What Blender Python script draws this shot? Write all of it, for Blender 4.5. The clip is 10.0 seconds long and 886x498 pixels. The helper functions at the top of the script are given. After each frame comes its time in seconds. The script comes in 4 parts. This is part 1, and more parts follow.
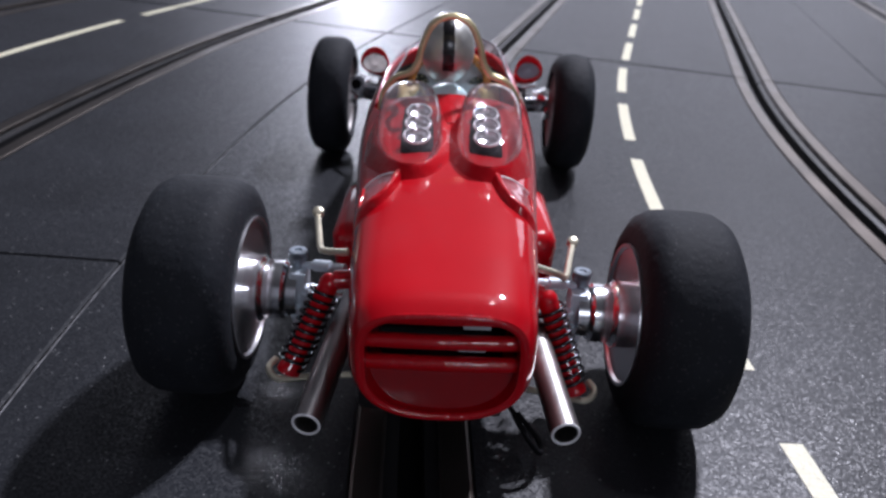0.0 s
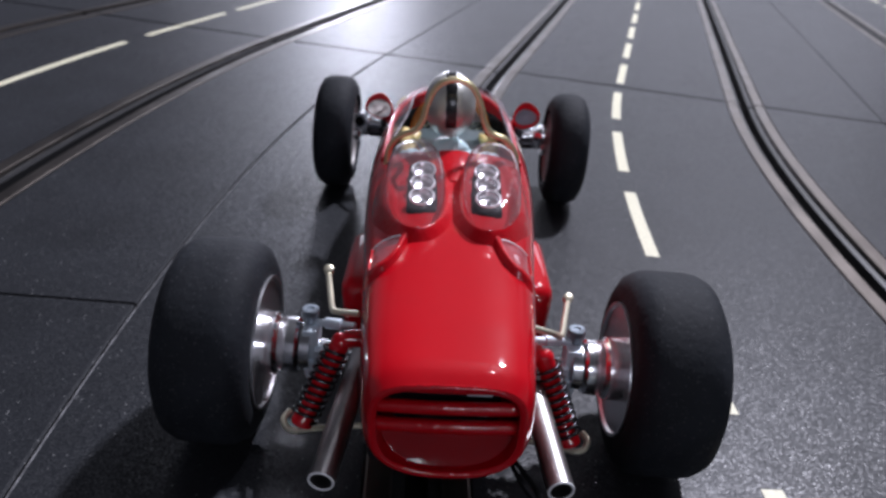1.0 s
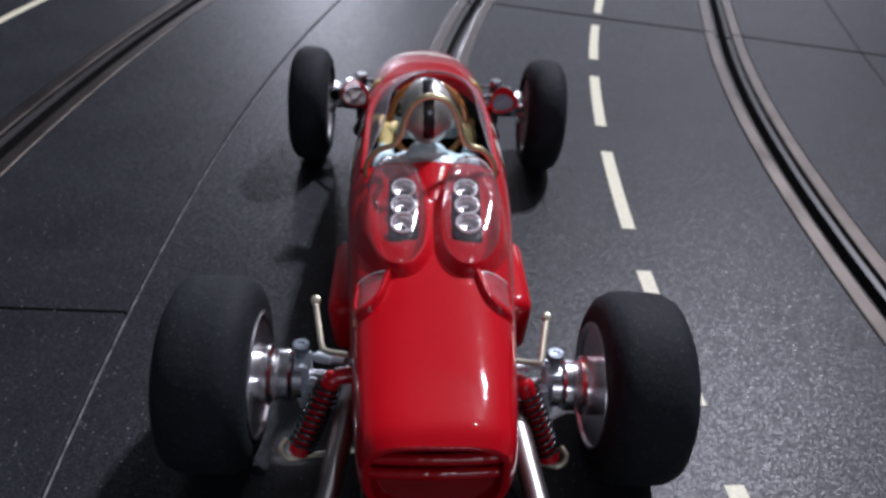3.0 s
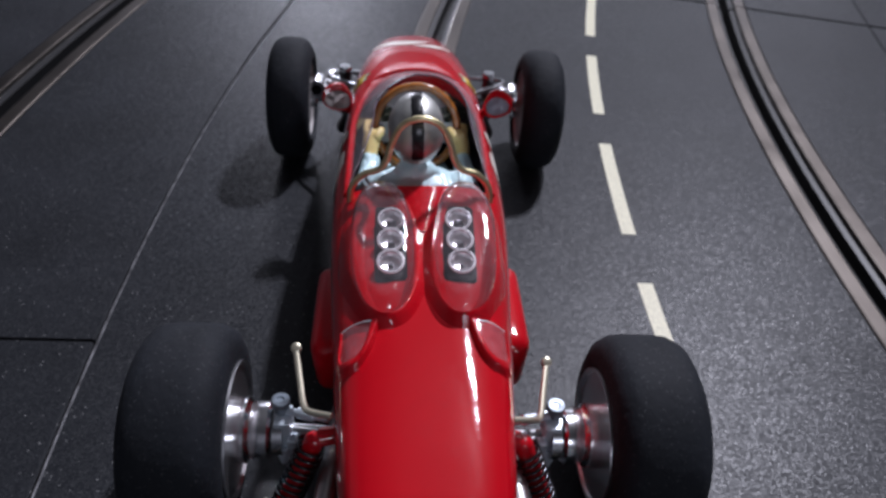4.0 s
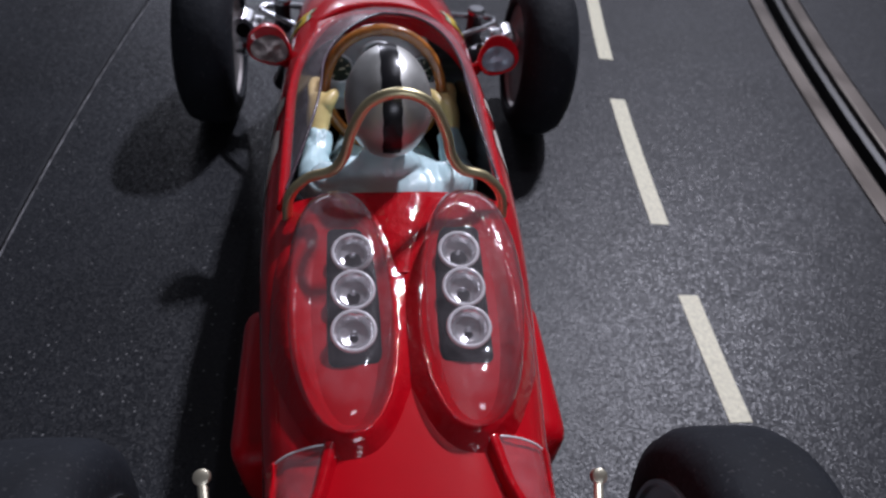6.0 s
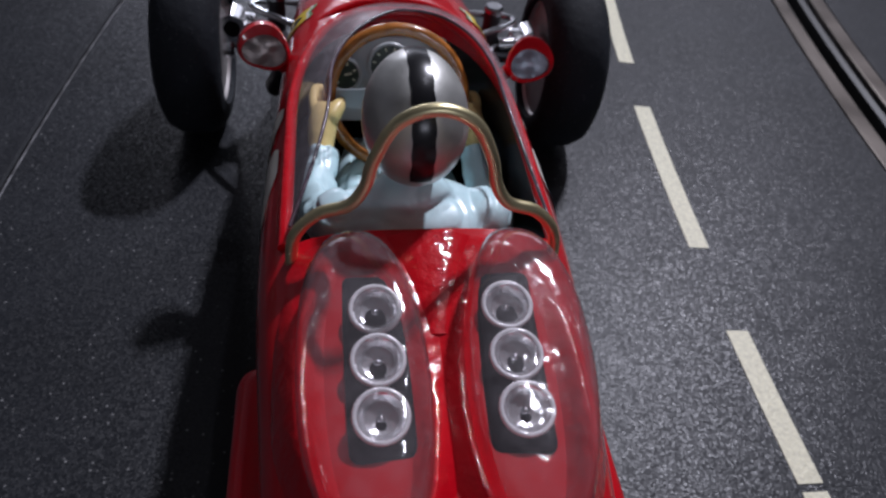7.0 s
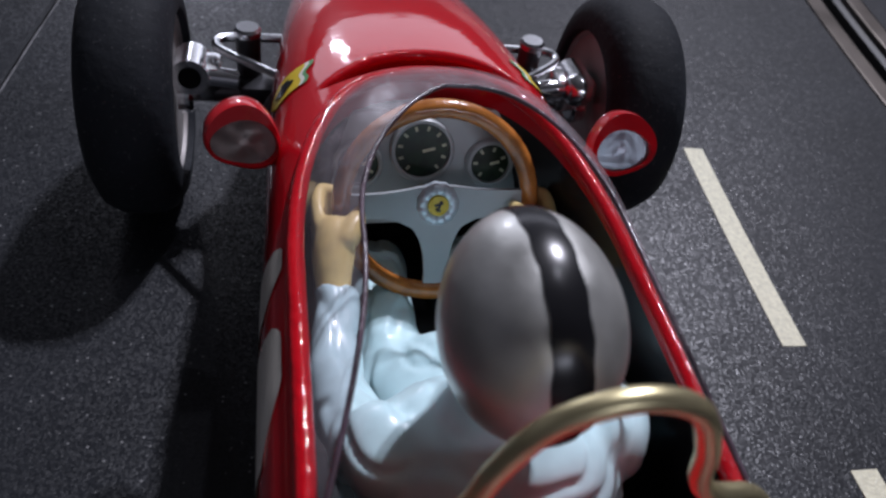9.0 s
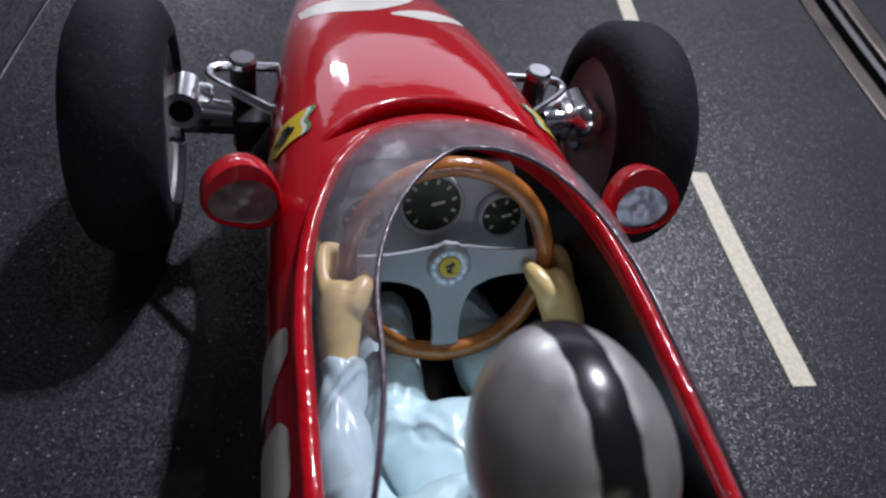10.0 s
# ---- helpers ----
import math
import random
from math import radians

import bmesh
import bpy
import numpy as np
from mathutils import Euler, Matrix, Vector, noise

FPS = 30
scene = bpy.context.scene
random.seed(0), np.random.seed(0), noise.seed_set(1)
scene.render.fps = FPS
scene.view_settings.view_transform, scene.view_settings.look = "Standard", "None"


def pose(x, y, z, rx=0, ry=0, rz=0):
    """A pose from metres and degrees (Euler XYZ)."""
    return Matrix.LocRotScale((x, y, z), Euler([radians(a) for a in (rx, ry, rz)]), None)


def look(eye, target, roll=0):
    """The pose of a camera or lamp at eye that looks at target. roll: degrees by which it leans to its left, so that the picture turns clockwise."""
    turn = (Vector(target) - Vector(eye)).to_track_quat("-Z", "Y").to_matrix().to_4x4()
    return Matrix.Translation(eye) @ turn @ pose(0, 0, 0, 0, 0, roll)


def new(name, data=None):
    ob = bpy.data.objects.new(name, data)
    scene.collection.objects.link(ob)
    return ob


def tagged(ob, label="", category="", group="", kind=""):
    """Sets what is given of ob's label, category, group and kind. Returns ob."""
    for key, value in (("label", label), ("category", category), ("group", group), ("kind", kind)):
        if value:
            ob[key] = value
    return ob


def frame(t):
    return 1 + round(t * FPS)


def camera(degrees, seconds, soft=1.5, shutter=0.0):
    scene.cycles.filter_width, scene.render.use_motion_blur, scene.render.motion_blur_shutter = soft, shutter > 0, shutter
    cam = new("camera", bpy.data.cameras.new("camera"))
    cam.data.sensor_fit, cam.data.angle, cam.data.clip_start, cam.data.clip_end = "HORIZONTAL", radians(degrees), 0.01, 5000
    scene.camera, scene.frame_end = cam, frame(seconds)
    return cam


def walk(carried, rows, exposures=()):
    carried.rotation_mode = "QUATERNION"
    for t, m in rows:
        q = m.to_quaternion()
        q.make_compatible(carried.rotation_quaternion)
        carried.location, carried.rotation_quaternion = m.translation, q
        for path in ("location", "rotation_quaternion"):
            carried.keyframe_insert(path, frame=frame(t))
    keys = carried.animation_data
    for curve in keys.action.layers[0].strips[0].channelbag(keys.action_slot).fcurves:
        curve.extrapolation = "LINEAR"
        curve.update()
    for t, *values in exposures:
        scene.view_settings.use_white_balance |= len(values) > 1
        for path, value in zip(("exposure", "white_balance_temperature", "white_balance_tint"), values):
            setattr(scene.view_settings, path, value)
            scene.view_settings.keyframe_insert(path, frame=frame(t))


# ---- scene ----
cam = camera(62.15, 10.0, soft=2.4)
cam.data.dof.use_dof, cam.data.dof.focus_distance, cam.data.dof.aperture_fstop = True, 0.062, 75
MM = 0.001
# eye, target in millimetres, roll in degrees
PATH = [
    (0, (6.07, 0.13, 62.58), (0.98, 44.35, 39.80), 4.47),
    (0.5, (6.27, -1.13, 64.83), (1.38, 43.17, 42.17), 4.74),
    (1, (4.49, -1.97, 72.35), (-0.26, 42.28, 49.56), 4.92),
    (1.5, (3.68, -6.20, 81.01), (-0.44, 37.05, 56.26), 4.82),
    (2, (4.27, -2.23, 86.69), (0.71, 40.16, 60.40), 4.56),
    (2.5, (3.35, 0.65, 87.97), (0.40, 42.24, 60.38), 4.36),
    (4, (-0.27, 19.80, 94.93), (-1.55, 58.56, 63.37), 5.21),
    (4.5, (-1.34, 28.26, 94.22), (-1.74, 65.95, 61.37), 5.46),
    (5, (-4.44, 39.12, 89.32), (-3.82, 75.82, 55.37), 6.10),
    (5.5, (-4.94, 49.04, 83.28), (-3.45, 84.94, 48.51), 7.13),
    (7, (-9.87, 68.66, 71.49), (-6.63, 104.57, 36.85), 9.26),
    (7.5, (-12.51, 76.93, 68.50), (-8.76, 113.01, 34.09), 9.12),
    (8, (-13.18, 85.88, 65.99), (-8.45, 121.50, 31.22), 10.23),
    (8.5, (-14.87, 90.99, 66.18), (-9.52, 126.16, 31.05), 10.95),
    (9, (-17.82, 97.28, 63.98), (-11.65, 132.08, 28.61), 11.47),
    (9.5, (-17.97, 99.99, 65.17), (-11.31, 134.46, 29.57), 12.15),
    (10, (-19.80, 103.64, 65.39), (-12.57, 137.77, 29.58), 13.06),
]
walk(cam, [(t, look([v * MM for v in eye], [v * MM for v in target], roll)) for t, eye, target, roll in PATH], [(0, 0.82, 6000, 20), (2.5, 0.55, 6000, 20), (4.5, 0.26, 6000, 20), (7.5, 0.02, 6000, 20), (10, 0.20, 6000, 20)])

# ---------------------------------------------------------------- light
world = bpy.data.worlds.new("world")
scene.world = world
world.use_nodes = True
world.node_tree.nodes["Background"].inputs[0].default_value = (0.75, 0.85, 1.0, 1)
world.node_tree.nodes["Background"].inputs[1].default_value = 0.007


def area_lamp(name, place, target, size, size_y, watts, colour=(1, 1, 1)):
    lamp = bpy.data.lights.new(name, "AREA")
    lamp.shape, lamp.size, lamp.size_y, lamp.energy, lamp.color = "RECTANGLE", size, size_y, watts, colour
    ob = new(name, lamp)
    ob.matrix_world = look(place, target)
    return ob


# two ceiling spots ahead and a weaker one overhead, a chain of bright lamps far down the room
for x, y, watts in ((0.545, 1.21, 16.6), (0.485, 1.275, 16.6), (0.32, 0.46, 1.1)):
    area_lamp("ceiling_spot_light", (x, y, 1.62), (0, 0.1, 0), 0.04, 0.04, watts, (0.97, 0.98, 1.0))
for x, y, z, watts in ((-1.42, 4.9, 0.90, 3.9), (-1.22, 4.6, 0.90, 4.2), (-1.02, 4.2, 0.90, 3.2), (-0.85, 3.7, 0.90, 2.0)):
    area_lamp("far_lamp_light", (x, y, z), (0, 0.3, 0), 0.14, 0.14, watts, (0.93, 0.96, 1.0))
# no panel known there: wide area light added for the broad sheen
area_lamp("far_sheen_light", (-0.4, 5.3, 1.1), (-0.4, 0.3, 0.7), 5.6, 1.0, 20.0, (0.93, 0.96, 1.0))
# unseen low fill added behind to lift the tail and rear tyres
area_lamp("rear_fill_light", (0.55, -1.55, 0.75), (0, 0.1, 0), 0.50, 0.20, 2.6, (0.92, 0.96, 1.0))


# ---------------------------------------------------------------- materials
def material(name, colour, rough=0.5, metal=0.0, bump=0.0, bump_scale=800.0, vary=0.0, vary_scale=60.0, coat=0.0, spec=0.5, rough_vary=0.0, speck=0.0, grain=0.0, facet=0.0, coat_rough=0.07, fine=0.0, dust=0.0):
    m = bpy.data.materials.new(name)
    m.use_nodes = True
    nt = m.node_tree
    b = nt.nodes["Principled BSDF"]
    b.inputs["Base Color"].default_value = (*colour, 1)
    b.inputs["Roughness"].default_value = rough
    b.inputs["Metallic"].default_value = metal
    b.inputs["Specular IOR Level"].default_value = spec
    b.inputs["Coat Weight"].default_value = coat
    b.inputs["Coat Roughness"].default_value = coat_rough
    tc = nt.nodes.new("ShaderNodeTexCoord")

    def noisy(scale, detail=4.0):
        n = nt.nodes.new("ShaderNodeTexNoise")
        n.inputs["Scale"].default_value, n.inputs["Detail"].default_value = scale, detail
        nt.links.new(tc.outputs["Object"], n.inputs["Vector"])
        return n.outputs["Fac"]

    def ranged(fac, lo, hi, a, c):
        r = nt.nodes.new("ShaderNodeMapRange")
        nt.links.new(fac, r.inputs[0])
        for i, v in zip((1, 2, 3, 4), (lo, hi, a, c)):
            r.inputs[i].default_value = v
        return r.outputs[0]

    if vary:
        mix = nt.nodes.new("ShaderNodeMix")
        mix.data_type = "RGBA"
        nt.links.new(ranged(noisy(vary_scale), 0.3, 0.7, 0, 1), mix.inputs[0])
        mix.inputs[6].default_value = (*[v * (1 - vary) for v in colour], 1)
        mix.inputs[7].default_value = (*[min(1, v * (1 + vary)) for v in colour], 1)
        out = mix.outputs[2]
        if speck:
            add = nt.nodes.new("ShaderNodeMix")
            add.data_type = "RGBA"
            nt.links.new(ranged(noisy(2600, 2), 0.63, 0.70, 0, speck), add.inputs[0])
            nt.links.new(out, add.inputs[6])
            add.inputs[7].default_value = (0.5, 0.5, 0.5, 1)
            out = add.outputs[2]
        if fine:
            scale = nt.nodes.new("ShaderNodeMix")
            scale.data_type, scale.blend_type = "RGBA", "MULTIPLY"
            scale.inputs[0].default_value = 1.0
            nt.links.new(out, scale.inputs[6])
            nt.links.new(ranged(noisy(3400, 2), 0.32, 0.68, 1 - fine, 1 + fine), scale.inputs[7])
            out = scale.outputs[2]
        if dust:
            dots, pick, add = nt.nodes.new("ShaderNodeTexVoronoi"), nt.nodes.new("ShaderNodeSeparateColor"), nt.nodes.new("ShaderNodeMix")
            dots.inputs["Scale"].default_value = 1100
            nt.links.new(tc.outputs["Object"], dots.inputs["Vector"])
            nt.links.new(dots.outputs["Color"], pick.inputs[0])
            near, few = ranged(dots.outputs["Distance"], 0.10, 0.20, 1, 0), ranged(pick.outputs[0], 0.55, 0.95, 0, dust)
            both = nt.nodes.new("ShaderNodeMath")
            both.operation = "MULTIPLY"
            nt.links.new(near, both.inputs[0])
            nt.links.new(few, both.inputs[1])
            add.data_type = "RGBA"
            nt.links.new(both.outputs[0], add.inputs[0])
            nt.links.new(out, add.inputs[6])
            add.inputs[7].default_value = (0.5, 0.5, 0.5, 1)
            out = add.outputs[2]
        nt.links.new(out, b.inputs["Base Color"])
    if rough_vary:
        nt.links.new(ranged(noisy(vary_scale * 2.3), 0.3, 0.7, rough - rough_vary, rough + rough_vary), b.inputs["Roughness"])
    if bump or grain:
        bm = nt.nodes.new("ShaderNodeBump")
        bm.inputs["Strength"].default_value = 1.0
        height, normal = noisy(bump_scale, 3), bm.outputs[0]
        if grain:
            cells = nt.nodes.new("ShaderNodeTexVoronoi")
            cells.inputs["Scale"].default_value = grain
            nt.links.new(tc.outputs["Object"], cells.inputs["Vector"])
            pick = nt.nodes.new("ShaderNodeSeparateColor")
            nt.links.new(cells.outputs["Color"], pick.inputs[0])
            nt.links.new(ranged(pick.outputs[0], 0, 1, rough - 0.08, rough + 0.12), b.inputs["Roughness"])
            tilt, toward = nt.nodes.new("ShaderNodeVectorMath"), nt.nodes.new("ShaderNodeVectorMath")
            tilt.operation, toward.operation = "SUBTRACT", "MULTIPLY_ADD"
            nt.links.new(cells.outputs["Color"], tilt.inputs[0])
            tilt.inputs[1].default_value = (0.5, 0.5, 0.5)
            nt.links.new(tilt.outputs[0], toward.inputs[0])
            toward.inputs[1].default_value = (facet, facet, 0)
            nt.links.new(bm.outputs[0], toward.inputs[2])
            even = nt.nodes.new("ShaderNodeVectorMath")
            even.operation = "NORMALIZE"
            nt.links.new(toward.outputs[0], even.inputs[0])
            normal = even.outputs[0]
        bm.inputs["Distance"].default_value = bump * MM
        nt.links.new(height, bm.inputs["Height"])
        nt.links.new(normal, b.inputs["Normal"])
        nt.links.new(normal, b.inputs["Coat Normal"])
    return m


def clear_plastic(name, tint, haze, face_on, grazing, rough=0.07, scratch=0.0):
    m = bpy.data.materials.new(name)
    m.use_nodes = True
    nt = m.node_tree
    nt.nodes.remove(nt.nodes["Principled BSDF"])
    clear, gloss, dull = (nt.nodes.new("ShaderNodeBsdf" + k) for k in ("Transparent", "Glossy", "Diffuse"))
    clear.inputs[0].default_value = (*tint, 1)
    gloss.inputs["Roughness"].default_value = rough
    dull.inputs[0].default_value = (0.62, 0.56, 0.60, 1)
    lw, fr = nt.nodes.new("ShaderNodeLayerWeight"), nt.nodes.new("ShaderNodeMath")
    lw.inputs[0].default_value = 0.5
    fr.operation = "POWER"
    nt.links.new(lw.outputs["Facing"], fr.inputs[0])
    fr.inputs[1].default_value = 2.5
    sheen = nt.nodes.new("ShaderNodeMapRange")
    sheen.inputs[3].default_value, sheen.inputs[4].default_value = face_on, grazing
    nt.links.new(fr.outputs[0], sheen.inputs[0])
    hazy, mix = nt.nodes.new("ShaderNodeMixShader"), nt.nodes.new("ShaderNodeMixShader")
    tc, n, r = nt.nodes.new("ShaderNodeTexCoord"), nt.nodes.new("ShaderNodeTexNoise"), nt.nodes.new("ShaderNodeMapRange")
    n.inputs["Scale"].default_value, n.inputs["Detail"].default_value = 650, 6
    for i, v in zip((1, 2, 3, 4), (0.35, 0.75, haze * 0.75, haze * 1.4)):
        r.inputs[i].default_value = v
    nt.links.new(tc.outputs["Object"], n.inputs["Vector"])
    nt.links.new(n.outputs["Fac"], r.inputs[0])
    wavy, dent = nt.nodes.new("ShaderNodeTexNoise"), nt.nodes.new("ShaderNodeBump")
    wavy.inputs["Scale"].default_value, dent.inputs["Distance"].default_value = 330, 0.16 * MM
    nt.links.new(tc.outputs["Object"], wavy.inputs["Vector"])
    nt.links.new(wavy.outputs["Fac"], dent.inputs["Height"])
    nt.links.new(dent.outputs[0], gloss.inputs["Normal"])
    amount = r.outputs[0]
    for scale, stretch in ((160, (1, 0.3, 1)), (420, (0.3, 1, 1))) if scratch else ():
        turn, line, off, size, thin, total = (nt.nodes.new("ShaderNode" + k) for k in ("Mapping", "TexNoise", "Math", "Math", "MapRange", "Math"))
        turn.inputs["Scale"].default_value, turn.inputs["Rotation"].default_value[2] = stretch, 0.5
        nt.links.new(tc.outputs["Object"], turn.inputs["Vector"])
        nt.links.new(turn.outputs[0], line.inputs["Vector"])
        line.inputs["Scale"].default_value, line.inputs["Detail"].default_value = scale, 2
        off.operation, off.inputs[1].default_value, size.operation, total.operation = "SUBTRACT", 0.5, "ABSOLUTE", "ADD"
        nt.links.new(line.outputs["Fac"], off.inputs[0])
        nt.links.new(off.outputs[0], size.inputs[0])
        nt.links.new(size.outputs[0], thin.inputs[0])
        for i, v in zip((1, 2, 3, 4), (0.0008, 0.0035, scratch, 0.0)):
            thin.inputs[i].default_value = v
        nt.links.new(amount, total.inputs[0])
        nt.links.new(thin.outputs[0], total.inputs[1])
        amount = total.outputs[0]
    nt.links.new(amount, hazy.inputs[0])
    nt.links.new(clear.outputs[0], hazy.inputs[1])
    nt.links.new(dull.outputs[0], hazy.inputs[2])
    nt.links.new(sheen.outputs[0], mix.inputs[0])
    nt.links.new(hazy.outputs[0], mix.inputs[1])
    nt.links.new(gloss.outputs[0], mix.inputs[2])
    nt.links.new(mix.outputs[0], nt.nodes["Material Output"].inputs[0])
    return m


TRACK = material("track_plastic", (0.0160, 0.0174, 0.0205), 0.39, spec=0.26, bump=0.05, bump_scale=2600, grain=3800.0, facet=0.19, vary=0.22, vary_scale=45, fine=0.18, dust=0.35)
# scuffed grey edge, with the light its chamfer catches put into the colour
WORN_LIT = material("worn_lit_edge", (0.27, 0.27, 0.28), 0.55, vary=0.8, vary_scale=350, bump=0.1, bump_scale=900)
SLOT = material("slot_black", (0.008, 0.008, 0.009), 0.5)
RAIL = material("rail_metal", (0.125, 0.110, 0.098), 0.38, 1.0, vary=0.12, vary_scale=30, bump=0.01, bump_scale=500, rough_vary=0.06)
DASH = material("dash_paint", (0.66, 0.63, 0.46), 0.5, bump=0.09, bump_scale=2600, vary=0.16, vary_scale=1500)
RED = material("red_lacquer", (0.51, 0.0020, 0.008), 0.5, vary=0.06, vary_scale=60, coat_rough=0.06, bump=0.05, bump_scale=220, coat=1.0, spec=0.05, rough_vary=0.04)
TRIM = material("red_lacquer_trim", (0.51, 0.0020, 0.008), 0.5, vary=0.06, vary_scale=60, coat_rough=0.06, bump=0.17, bump_scale=800, coat=1.0, spec=0.05, rough_vary=0.04)
TYRE = material("tyre_rubber", (0.0110, 0.0132, 0.0175), 0.75, bump=0.10, bump_scale=900, vary=0.3, vary_scale=120, speck=0.05, spec=0.25)
PALE = material("pale_steel", (0.62, 0.70, 0.76), 0.34, 0.45, vary=0.15, vary_scale=300, bump=0.05, bump_scale=500)
BOLT = material("blued_steel", (0.20, 0.235, 0.27), 0.36, 0.55, vary=0.6, vary_scale=700, bump=0.08, bump_scale=900)
PIPE = material("grey_exhaust_steel", (0.40, 0.385, 0.38), 0.38, 1.0, vary=0.3, vary_scale=150, bump=0.03, bump_scale=400)
MATT = material("matt_black", (0.005, 0.005, 0.006), 0.7, vary=0.3, vary_scale=300, spec=0.1)
ALLOY = material("polished_alloy", (0.92, 0.92, 0.94), 0.28, 1.0, bump=0.02, bump_scale=400)
DULL = material("dull_alloy", (0.44, 0.42, 0.41), 0.45, 0.7, vary=0.25, vary_scale=120, bump=0.03, bump_scale=400)
CHROME = material("chrome", (0.90, 0.90, 0.92), 0.19, 1.0, bump=0.02, bump_scale=300)
STEEL = material("grey_steel", (0.55, 0.56, 0.58), 0.27, 1.0, vary=0.2, vary_scale=200, bump=0.03, bump_scale=350)
DARK = material("dark_metal", (0.06, 0.06, 0.065), 0.4, 0.8, vary=0.3, vary_scale=200)
SPRING = material("black_spring_steel", (0.055, 0.055, 0.06), 0.2, 0.9, vary=0.4, vary_scale=400)
BRASS = material("brass", (0.82, 0.72, 0.42), 0.36, 0.95, vary=0.15, vary_scale=200)
WIRE = material("pale_brass_wire", (0.80, 0.75, 0.58), 0.36, 0.85, vary=0.15, vary_scale=200)
SILVER = material("silver_paint", (0.65, 0.65, 0.62), 0.43, 0.82, vary=0.16, vary_scale=260, bump=0.05, bump_scale=500, coat=0.25, rough_vary=0.08)
BLACK = material("black_paint_and_shade", (0.010, 0.010, 0.012), 0.25, vary=0.2, vary_scale=300)
BLUE = material("pale_blue_paint", (0.62, 0.85, 0.89), 0.34, vary=0.12, vary_scale=200, bump=0.10, bump_scale=300, coat=0.3)
TAN = material("tan_paint", (0.84, 0.65, 0.27), 0.32, vary=0.12, vary_scale=200)
WOOD = material("brown_rim_paint", (0.42, 0.15, 0.03), 0.22, vary=0.5, vary_scale=420, bump=0.10, bump_scale=900, coat=0.5)
GREY = material("light_grey_paint", (0.44, 0.475, 0.49), 0.38, vary=0.06, vary_scale=200)
YELLOW = material("yellow_decal", (0.75, 0.55, 0.03), 0.35, vary=0.05, vary_scale=200)
WHITE = material("white_decal", (0.78, 0.74, 0.66), 0.35, vary=0.05, vary_scale=200)
EDGE_GREEN = material("green_decal", (0.10, 0.30, 0.12), 0.35, vary=0.1, vary_scale=300)
GREEN = material("green_dial", (0.012, 0.030, 0.014), 0.35, vary=0.7, vary_scale=900)
DOT = material("faded_dial_paint", (0.60, 0.62, 0.46), 0.5, vary=0.4, vary_scale=900)
# each foil's colour holds the tone of what that mirror reflects
MIRROR = material("bluish_reflection_foil", (0.50, 0.60, 0.69), 0.3, 0.25, bump=0.05, bump_scale=260, vary=0.14, vary_scale=300)
BROWN_FOIL = material("brown_reflection_foil", (0.42, 0.37, 0.35), 0.3, 0.7, bump=0.14, bump_scale=260, vary=0.35, vary_scale=250)
# near-white colour carries the glint of chrome rims and the window edge
LIP = material("white_glint_lip", (0.95, 0.95, 0.96), 0.2, 0.1, coat=0.8, bump=0.12, bump_scale=900)
POLISH = material("bright_polished_lip", (0.97, 0.97, 0.98), 0.18, 0.78, bump=0.22, bump_scale=600)
CLEAR = clear_plastic("clear_plastic", (0.95, 0.935, 0.945), 0.09, 0.05, 0.95)
SCREEN = clear_plastic("windscreen_plastic", (0.95, 0.925, 0.94), 0.10, 0.012, 0.07, 0.26, scratch=0.13)
FROSTED = clear_plastic("frosted_window", (0.93, 0.89, 0.90), 0.13, 0.08, 0.8)
PLASTER = material("wall_plaster", (0.26, 0.26, 0.28), 0.8, vary=0.08, vary_scale=3)
CEILING = material("ceiling_paint", (0.25, 0.25, 0.25), 0.8, vary=0.05, vary_scale=3)
FLOOR = material("floor_carpet", (0.10, 0.10, 0.11), 0.9, vary=0.2, vary_scale=20)
TABLE = material("table_board", (0.12, 0.10, 0.08), 0.6, vary=0.2, vary_scale=15)


# ---------------------------------------------------------------- building helpers (all sizes in millimetres)
def finish(name, bm, mats, smooth=35.0):
    bmesh.ops.scale(bm, vec=(MM, MM, MM), verts=bm.verts)
    me = bpy.data.meshes.new(name)
    bm.to_mesh(me)
    bm.free()
    for m in mats if isinstance(mats, (list, tuple)) else [mats]:
        me.materials.append(m)
    if smooth:
        me.shade_smooth()
        me.set_sharp_from_angle(angle=radians(smooth))
    return me


def part(name, bm, mats, parent=None, label="", smooth=35.0):
    ob = new(name, finish(name, bm, mats, smooth))
    ob.parent = parent
    return tagged(ob, label)


def thing(name, label, category, group="", kind="", at=None):
    ob = new(name)
    ob.empty_display_size = 0.01
    if at is not None:
        ob.matrix_world = at
    return tagged(ob, label, category, group, kind)


def join(*bms):
    out = bmesh.new()
    for b in bms:
        me = bpy.data.meshes.new("tmp")
        b.to_mesh(me)
        b.free()
        out.from_mesh(me)
        bpy.data.meshes.remove(me)
    return out


def smooth_path(points, n=8):
    """Catmull-Rom through the points."""
    p = [Vector(q) for q in points]
    p = [2 * p[0] - p[1]] + p + [2 * p[-1] - p[-2]]
    out = []
    for i in range(1, len(p) - 2):
        for k in range(n):
            t = k / n
            a, b, c, d = p[i - 1], p[i], p[i + 1], p[i + 2]
            out.append(0.5 * (2 * b + (c - a) * t + (2 * a - 5 * b + 4 * c - d) * t * t + (3 * b - a - 3 * c + d) * t ** 3))
    out.append(p[-2])
    return out


